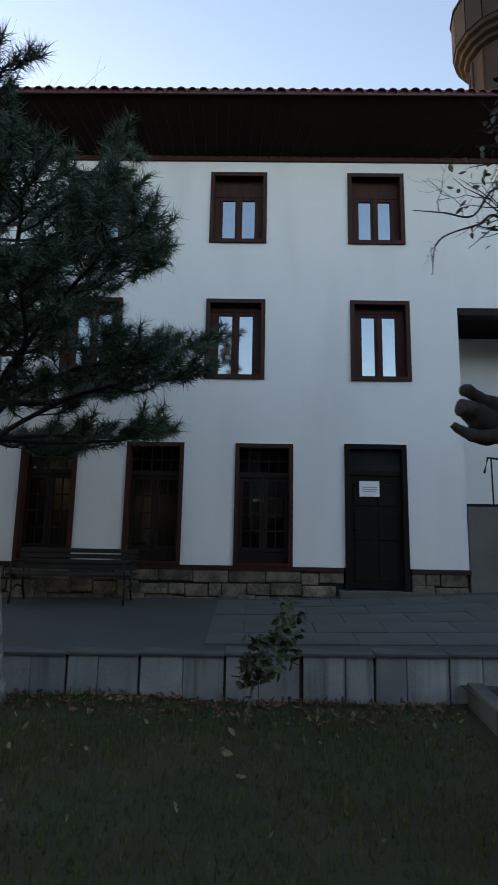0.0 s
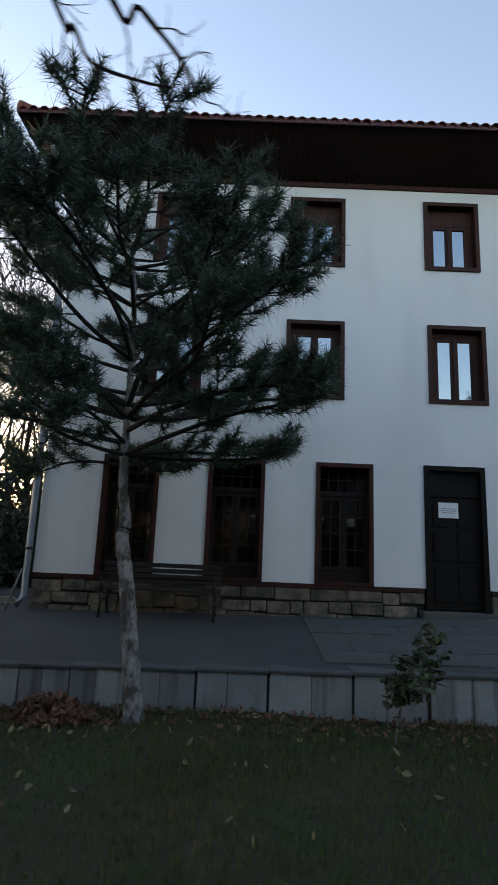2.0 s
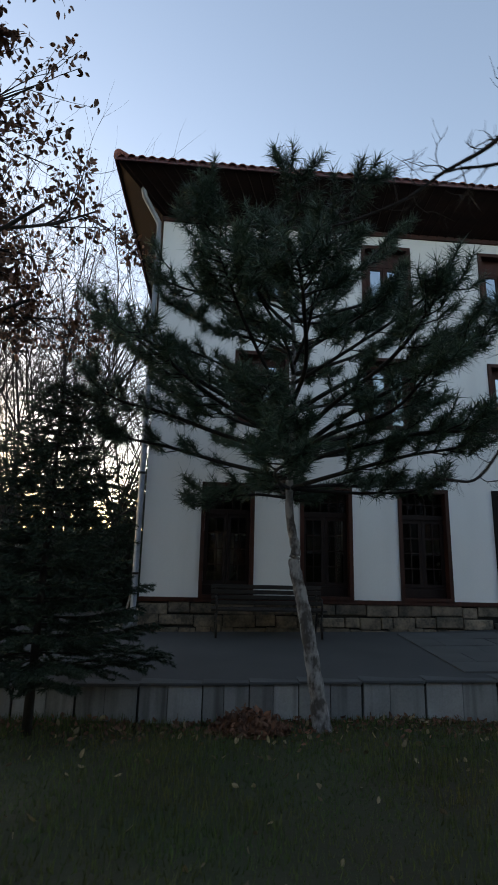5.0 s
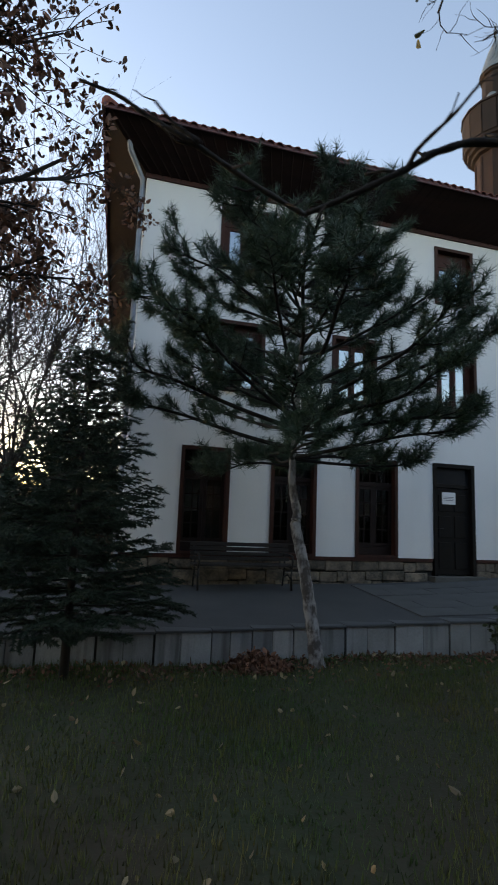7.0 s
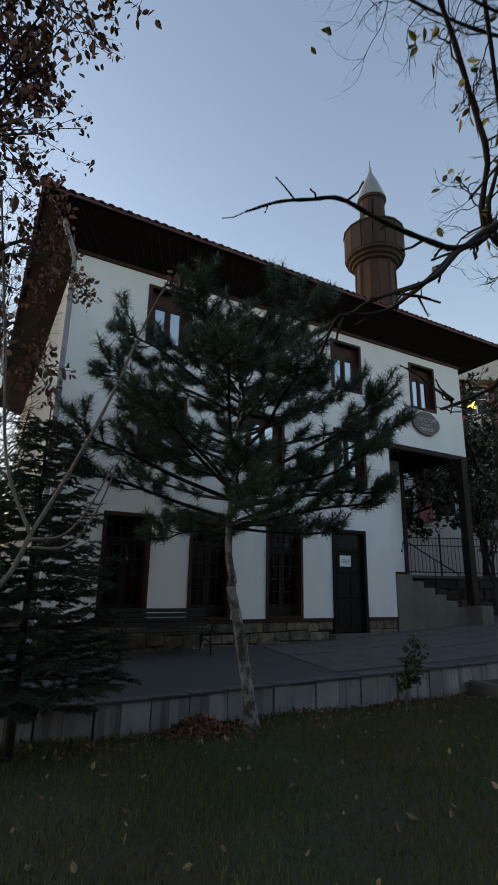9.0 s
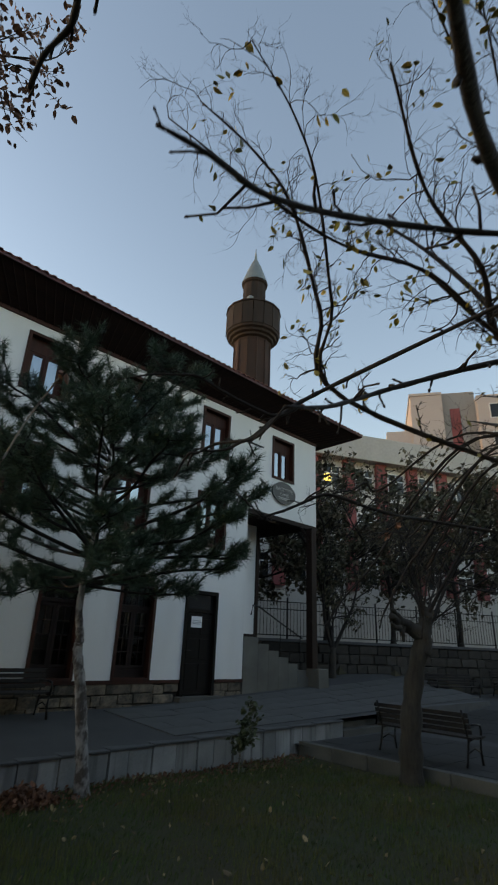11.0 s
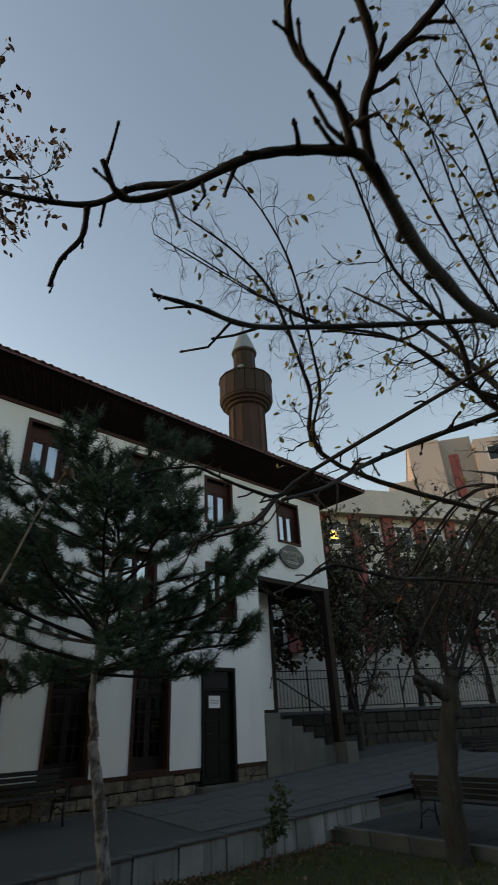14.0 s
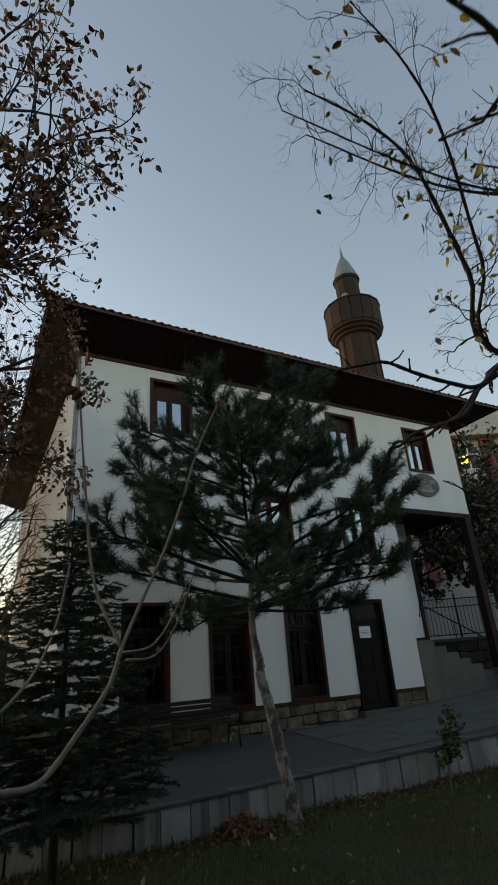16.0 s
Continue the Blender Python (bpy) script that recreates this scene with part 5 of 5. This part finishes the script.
def leafy_tree(name, label, base, trunk, limbs, level, length, leaves, size, material, seed, r0=0.13, bark=BARK, keep=1.0, droop=0.6, lr=0.42):
    r = random.Random(seed)
    tree = empty(name, label, "tree", base)
    inv = Matrix.Translation(-Vector(base))
    wood, tips = Soup(True), []
    c = curve(trunk, 5)
    t = part("trunk", Soup(True).tube(c, [r0 * (1 - 0.45 * i / (len(c) - 1)) * (1 + 0.12 * math.sin(1.9 * i)) for i in range(len(c))], 12), bark, tree)
    t.matrix_parent_inverse = inv
    for o, d, l in limbs:
        grow(wood, tips, Vector(o), Vector(d), l, r0 * lr, level, r, 0.2, 0.05, (4, 6), 0.6)
    ob = part("branchwork", wood, TWIG, tree)
    ob.matrix_parent_inverse = inv
    if leaves:
        lf = Soup()
        for at, wy in tips:
            if r.random() < keep:
                for _ in range(r.randint(*leaves)):
                    leaf(lf, at + rand_unit(r) * r.uniform(0.02, 0.16), size * r.uniform(0.6, 1.2), r, droop)
        ob = part("foliage", lf, material, tree)
        ob.matrix_parent_inverse = inv
    return tree


def up(n, spread, lift, length, o, seed):
    r = random.Random(seed)
    out = []
    for i in range(n):
        a = 2 * math.pi * (i + r.random() * 0.6) / n
        out.append((o, (math.cos(a) * spread, math.sin(a) * spread, lift * r.uniform(0.7, 1.2)), length * r.uniform(0.75, 1.15)))
    return out


pine()
spruce()
bare_tree()
# pollard between lawn and patio
leafy_tree("pollard_tree", "squat pollarded tree with a rough grey trunk", (1.72, 2.8, -0.4),
    [(1.70, 2.76, -0.5), (1.74, 2.76, 0.2), (1.82, 2.70, 1.0), (1.94, 2.56, 1.7), (2.02, 2.48, 2.15)],
    [((2.0, 2.5, 1.9), (0.9, 0.4, 1.0), 1.5), ((2.04, 2.46, 2.0), (1.0, -0.5, 0.9), 1.6), ((2.0, 2.5, 2.05), (0.5, 0.7, 1.2), 1.6), ((2.02, 2.48, 2.1), (0.5, -0.8, 1.3), 1.7), ((2.02, 2.48, 2.1), (0.3, 0.1, 1.4), 1.7)],
    3, 1.2, (0, 2), 0.06, OLIVE, 31, 0.2, BARK, 0.6, 0.6, 0.2)
pol = bpy.data.objects["pollard_tree"]
sb = Soup(True)


def gnarled(pts, r0, r1):
    c = curve(pts, 9)
    sb.tube(c, [(r0 + (r1 - r0) * i / (len(c) - 1)) * (1 + 0.16 * noise.noise((i * 0.45, r0 * 90, 0))) for i in range(len(c))], 14)


gnarled([(2.02, 2.50, 1.85), (1.75, 2.62, 1.98), (1.50, 2.68, 2.07), (1.32, 2.66, 2.06), (1.22, 2.63, 2.12), (1.15, 2.62, 2.14)], 0.13, 0.05)
gnarled([(1.45, 2.66, 2.02), (1.30, 2.60, 1.95), (1.16, 2.60, 1.97), (1.09, 2.60, 2.03)], 0.06, 0.018)
gnarled([(1.55, 2.66, 1.98), (1.45, 2.62, 1.86), (1.46, 2.6, 1.76)], 0.055, 0.02)
gnarled([(1.38, 2.66, 2.12), (1.24, 2.62, 2.22), (1.16, 2.60, 2.23)], 0.065, 0.025)
gnarled([(1.97, 2.53, 1.55), (2.01, 2.50, 1.85), (2.03, 2.47, 2.12), (2.10, 2.44, 2.3)], 0.13, 0.09)
for i, p in enumerate(sb.v):
    q = Vector(p)
    sb.v[i] = tuple(q + Vector((noise.noise(q * 9), noise.noise(q * 9 + Vector((5, 0, 0))), noise.noise(q * 9 + Vector((0, 5, 0))))) * 0.028)
stub = part("cut_limb", sb, BARK, pol, "stubby cut pollard limb")
stub.matrix_parent_inverse = Matrix.Translation(-pol.location)
r = random.Random(41)
for pts in ([(2.0, 2.5, 2.1), (1.6, 2.3, 2.9), (1.27, 2.21, 3.25), (1.12, 2.24, 3.11), (0.95, 2.20, 3.10), (0.77, 2.15, 3.08)], [(2.0, 2.5, 2.1), (1.65, 2.4, 2.8), (1.29, 2.28, 3.12), (1.15, 2.26, 3.07), (0.94, 2.27, 2.98), (0.93, 2.36, 2.83)]):
    w = Soup(True)
    limb(w, [], pts, 0.012, 0.002, r, 0.2, 0.2, 1)
    ob = part("limb", w, TWIG, pol)
    ob.matrix_parent_inverse = Matrix.Translation(-pol.location)
# dry-leaved tree over the corner of the lawn
leafy_tree("dry_leaved_tree", "tall tree holding withered brown leaves", (-9.50, 5.80, -0.30),
    [(-9.50, 5.80, -0.40), (-9.45, 5.70, 1.50), (-9.30, 5.60, 3.20), (-9.00, 5.40, 4.80)],
    [((-9.00, 5.40, 4.80), (0.4, -0.8, 1.0), 2.0), ((-9.00, 5.40, 4.80), (0.3, 0.1, 1.6), 2.8), ((-9.10, 5.40, 4.40), (-0.8, 0.3, 1.0), 2.4), ((-9.00, 5.40, 4.80), (0.35, -0.5, 1.5), 3.0), ((-9.00, 5.40, 4.80), (0.2, -0.8, 1.6), 3.2), ((-9.10, 5.40, 4.60), (0.3, -1.0, 1.2), 2.6), ((-9.00, 5.40, 4.80), (0.26, -1.0, 1.0), 4.2), ((-9.00, 5.40, 4.80), (0.14, -0.8, 1.0), 4.0), ((-9.0, 5.4, 4.6), (1.0, 0.05, 0.35), 3.0), ((-9.1, 5.45, 4.1), (1.0, -0.1, 0.15), 2.7), ((-9.0, 5.4, 4.8), (0.9, -0.15, 0.8), 3.2), ((-9.2, 5.5, 3.6), (0.9, 0.3, 0.5), 2.6)],
    3, 2.4, (4, 7), 0.10, DRYLEAF, 77, 0.13, BARK, 0.95)
# trees by the rubble wall and in the yard
leafy_tree("forked_tree", "forked garden tree with thin dull foliage", (8.3, 9.3, 0.4), [(8.3, 9.3, 0.3), (8.35, 9.25, 1.0), (8.35, 9.2, 1.7)],
    [((8.35, 9.2, 1.6), (-0.45, 0.2, 1.2), 2.6), ((8.35, 9.2, 1.6), (0.55, -0.3, 1.2), 2.8), ((8.35, 9.2, 1.7), (0.1, 0.5, 1.2), 2.4)], 3, 2.4, (2, 4), 0.13, OLIVE, 5, 0.16, BARK, 0.8)
for i, (x, y, s, sz) in enumerate(((10.6, 11.2, 9, 0.24), (13.4, 9.9, 13, 0.26), (16.6, 8.5, 14, 0.26), (20.0, 6.8, 15, 0.26), (8.4, 13.6, 16, 0.24), (24, 5.0, 17, 0.28))):
    leafy_tree("yard_tree", "dull brown-green garden tree behind the fence", (x, y, 1.7), [(x, y, 1.6), (x + 0.1, y, 3.2), (x, y + 0.1, 5.2)], up(5, 0.9, 0.8, 3.9, (x, y + 0.05, 4.9), s) + up(3, 1.0, 0.4, 3.0, (x, y + 0.02, 4.2), s + 1), 3, 2.2, (2, 5), sz * 0.85, OLIVE, 40 + i, 0.13, BARK, 0.62)
# bare trees and scrub on the hill behind
for i, (x, y, l) in enumerate(((-8.0, 13.4, 5.4), (-9.8, 14.6, 5.6), (-7.2, 17.5, 5.6), (-8.2, 15, 4.0), (-10.5, 17, 5.0), (-13.5, 19, 4.8), (-7.6, 21, 5.0), (-16.5, 16, 3.6), (-11.5, 24, 4.4), (-6.8, 25, 4.6), (-14.5, 22, 4.4), (-18, 20, 4.4))):
    z = far_z(x, y) - 0.1
    leafy_tree("hill_tree", "bare twiggy tree on the dusk hillside", (x, y, z), [(x, y, z), (x + 0.1, y, z + 1.8), (x - 0.05, y + 0.1, z + 3.6)], up(6, 0.6, 1.3, l * 1.45, (x - 0.03, y + 0.05, z + 2.8), 60 + i) + up(3, 1.0, 0.5, l, (x, y, z + 2.2), 160 + i), 3, l, None, 0, OLIVE, 60 + i, 0.15, BARK, 1.0, 0.6, 0.26)


def shrub(x, y, z, w, h, seed):
    r = random.Random(seed)
    s, tips = Soup(), []
    for k in range(int(420 * w)):
        a, q, zz = r.uniform(0, 6.283), math.sqrt(r.random()), r.random()
        p = Vector((math.cos(a) * q * w * (1 - 0.5 * zz), math.sin(a) * q * w * (1 - 0.5 * zz), zz * h * (0.8 + 0.3 * math.sin(a * 3 + seed))))
        for _ in range(3):
            leaf(s, p + rand_unit(r) * 0.1, r.uniform(0.12, 0.22), r, 0.1)
    st = Soup(True)
    for k in range(5):
        a = k * 1.26
        st.tube([(0, 0, -0.15), (math.cos(a) * w * 0.4, math.sin(a) * w * 0.4, h * 0.7)], [0.03, 0.01], 5)
    b = empty("shrub", "dark evergreen shrub of the hillside and the added unseen hedge", "shrub", (x, y, z), group="hill shrubs")
    part("foliage", s, SPRUCE, b)
    part("stemwork", st, TWIG, b)


for i, (x, y, w, h) in enumerate(((-6.9, 14.0, 1.0, 2.4), (-7.0, 23.0, 2.2, 3.6), (-18.5, 17.0, 2.2, 3.6), (-8.0, 12.2, 1.2, 2.0), (-10.2, 13.0, 1.5, 2.4), (-7.4, 17.0, 1.5, 2.6), (-12.6, 14.0, 1.7, 2.8), (-9.2, 19.0, 1.8, 3.0), (-15.5, 13.5, 1.8, 3.0), (-12.0, 20.0, 2.0, 3.2))):
    shrub(x, y, far_z(x, y), w, h, 90 + i)

for i, (x, y, w, h) in enumerate(((-7.6, 9.6, 0.9, 2.6), (-6.9, 11.8, 0.9, 3.6), (-6.6, 16.5, 1.2, 4.6), (-9.4, 10.6, 1.4, 3.2), (-6.4, 20.0, 1.4, 5.0), (-5.0, 26.0, 2.0, 4.2), (-2.6, 29.0, 2.2, 4.4), (-6.2, 30.0, 2.4, 4.6))):
    shrub(x, y, far_z(x, y), w, h, 400 + i)
# Unseen wall, added to keep the bright horizon off facade and glass.
tagged(part("light_block_wall", box(-45, -21.0, -0.6, 45, -20.7, 11.0), ROOFSHEET), "unseen plain wall added behind the lawn to block low sky light", "wall", kind="structure")
# unseen hedge and trees added behind the walk to cut skylight and reflections
for i in range(13):
    shrub(-21 + i * 3.3, -11.5 - 0.6 * (i % 3), -0.6, 2.1, 3.6 + 0.5 * (i % 2), 200 + i)
for i, (x, y) in enumerate(((-16, -12), (-9.5, -12.5), (-3, -12), (3.5, -12.5), (10, -12), (16, -11))):
    leafy_tree("sky_screen_tree", "unseen brown-green tree added behind the lawn to screen the sky", (x, y, -0.55), [(x, y, -0.6), (x + 0.1, y, 1.8), (x, y + 0.1, 4.2)], up(8, 0.9, 1.0, 4.6, (x, y + 0.05, 4.0), 300 + i), 3, 2.2, (4, 7), 0.42, OLIVE, 310 + i, 0.16, BARK, 0.8)

# pale shoots near the end of the walk
r = random.Random(3)
sh = empty("young_shoots", "pale smooth shoots of a young tree with a few leaves", "sapling", (-7.07, 0.48, -0.35))
ws, tp = Soup(True), []
limb(ws, tp, [(-7.07, 0.48, -0.40), (-7.07, 0.48, 0.20), (-6.97, 0.36, 1.23), (-6.86, 0.41, 1.22), (-6.73, 0.44, 1.23), (-6.61, 0.48, 1.35), (-6.47, 0.51, 1.53), (-6.41, 0.54, 1.68), (-6.33, 0.56, 1.85), (-6.23, 0.49, 2.10), (-6.14, 0.47, 2.35), (-6.05, 0.46, 2.64), (-5.96, 0.36, 2.90)], 0.016, 0.0045, r, 0.06, 0.7, knob=False)
limb(ws, tp, [(-6.42, 0.50, 1.66), (-6.30, 0.46, 1.68), (-6.22, 0.42, 1.79), (-6.15, 0.37, 1.96)], 0.006, 0.003, r, 0.05, 0.5, knob=False)
limb(ws, tp, [(-6.40, 0.51, 1.63), (-6.28, 0.47, 1.64), (-6.19, 0.43, 1.77), (-6.12, 0.37, 2.00)], 0.006, 0.003, r, 0.05, 0.5, knob=False)
limb(ws, tp, [(-7.07, 0.48, 0.10), (-6.99, 0.49, 1.41), (-6.88, 0.53, 1.47), (-6.76, 0.57, 1.61), (-6.69, 0.55, 1.80), (-6.65, 0.56, 2.05)], 0.009, 0.0035, r, 0.06, 0.6, knob=False)
limb(ws, tp, [(-6.41, 0.54, 1.68), (-6.53, 0.60, 1.98), (-6.60, 0.59, 2.47), (-6.67, 0.48, 2.87), (-6.71, 0.41, 3.09)], 0.008, 0.004, r, 0.1, 0.3, knob=False)
ob = part("stemwork", ws, PALESTEM, sh)
ob.matrix_parent_inverse = Matrix.Translation(-sh.location)
lv = Soup()
for p, n, w in (((-5.96, 0.36, 2.90), 3, 0.06), ((-5.96, 0.36, 2.90), 4, 0.05), ((-6.71, 0.41, 3.09), 5, 0.09), ((-6.67, 0.48, 2.87), 8, 0.07), ((-6.60, 0.59, 2.47), 5, 0.06)):
    for _ in range(n):
        leaf(lv, Vector(p) + rand_unit(r) * w * 0.6, w * r.uniform(0.7, 1.2), r, 0.9)
ob = part("foliage", lv, DRYLEAF, sh, "withered russet leaves at the shoot ends")
ob.matrix_parent_inverse = Matrix.Translation(-sh.location)

# sapling before the retaining wall
r = random.Random(9)
sp = empty("sapling", "small leafy sapling in the lawn before the wall", "sapling", (-0.1, 4.85, -0.4))
st, lv = Soup(True), Soup()
stem = curve([(0, 0, -0.03), (0.06, 0.05, 0.3), (0.18, 0.1, 0.6), (0.43, 0.2, 0.92)], 5)
st.tube(stem, [0.014 - 0.0006 * i for i in range(len(stem))], 6)
for i in range(6, len(stem)):
    for k in range(3):
        wy = (rand_unit(r) + Vector((0, 0, 0.2))).normalized()
        e = stem[i] + wy * r.uniform(0.12, 0.34) * (1.2 - 0.5 * i / len(stem))
        st.tube([stem[i], e], [0.005, 0.003], 4, False)
        for f in (0.35, 0.55, 0.75, 0.9, 1.0):
            for _ in range(2):
                leaf(lv, stem[i] + (e - stem[i]) * f + rand_unit(r) * 0.03, r.uniform(0.07, 0.12), r, 0.3)
part("stem", st, PALESTEM, sp)
part("foliage", lv, GREENLEAF, sp)

# ---- small things ----
hs = Soup(True)
for k in range(4):
    hs.tube([(-5.95 + (0.42 - 0.05 * k) * math.cos(w * 0.35), 9.1 + (0.25 - 0.03 * k) * math.sin(w * 0.35), 0.24 + 0.022 * k + 0.01 * math.sin(w)) for w in range(19)], 0.013, 5)
tagged(part("garden_hose", hs, HOSE), "pale coiled garden hose on the ground by the corner", "hose")
tagged(part("leaning_pole", Soup(True).tube([(-5.42, 8.28, 0.22), (-5.30, 8.50, 0.86)], 0.018, 6), PALESTEM), "short pale pole leaning on the plinth corner", "pole")
mound = Soup()
r = random.Random(12)
for k in range(900):
    a, q = r.uniform(0, 6.283), r.random() ** 0.6
    leaf(mound, Vector((-3.5 + 0.48 * q * math.cos(a), 5.22 + 0.24 * q * math.sin(a), -0.40 + 0.24 * (1 - q * q) * r.random())), r.uniform(0.05, 0.1), r, 0.1)
tagged(part("leaf_pile", mound, DRYLEAF), "heap of dry brown leaves against the low wall", "leaf pile", kind="stuff")
fl = Soup()
for k in range(480):
    x, y = r.uniform(-9, 2.1), r.uniform(-0.5, 5.6) if k % 2 else 5.6 - abs(r.gauss(0, 0.8))
    leaf(fl, Vector((x, y, lawn_z(x, y) + 0.035)), r.uniform(0.04, 0.10), r, 0.0)
lt = Soup()
for k in range(1500):
    x, y = r.uniform(-9, 2.1), 5.6 - abs(r.gauss(0, 0.35))
    leaf(lt, Vector((x, y, lawn_z(x, y) + 0.02 + 0.03 * r.random())), r.uniform(0.03, 0.08), r, 0.0)
tagged(part("leaf_litter", lt, DRYLEAF), "brown leaf litter along the foot of the wall", "leaves", kind="stuff")
tagged(part("fallen_leaves", fl, FALLEN), "scattered pale and brown fallen leaves", "leaves", kind="stuff")
gr = Soup()
for k in range(90000):
    x, y = r.uniform(-11, 2.0), 5.6 - 8.0 * r.random() ** 1.15
    if x > 1.95 + 0.085 * (y - 2):
        continue
    z = lawn_z(x, y)
    h = r.uniform(0.04, 0.12) * (0.7 + 0.6 * noise.noise((x * 0.8, y * 0.8, 0)))
    a = r.uniform(0, 6.283)
    dx, dy = 0.006 * math.cos(a), 0.006 * math.sin(a)
    k = len(gr.v)
    gr.v += [(x - dx, y - dy, z - 0.01), (x + dx, y + dy, z - 0.01), (x + r.uniform(-0.03, 0.03), y + r.uniform(-0.03, 0.03), z + h)]
    gr.f.append((k, k + 1, k + 2))
tagged(part("grass", gr, GRASS), "thin short autumn grass", "grass", kind="stuff")

# paving slabs last
paving("slab", -0.6, 12.0, 5.95, 8.40, 0.9, 0.49, pave_z, apron, 2, SLAB)
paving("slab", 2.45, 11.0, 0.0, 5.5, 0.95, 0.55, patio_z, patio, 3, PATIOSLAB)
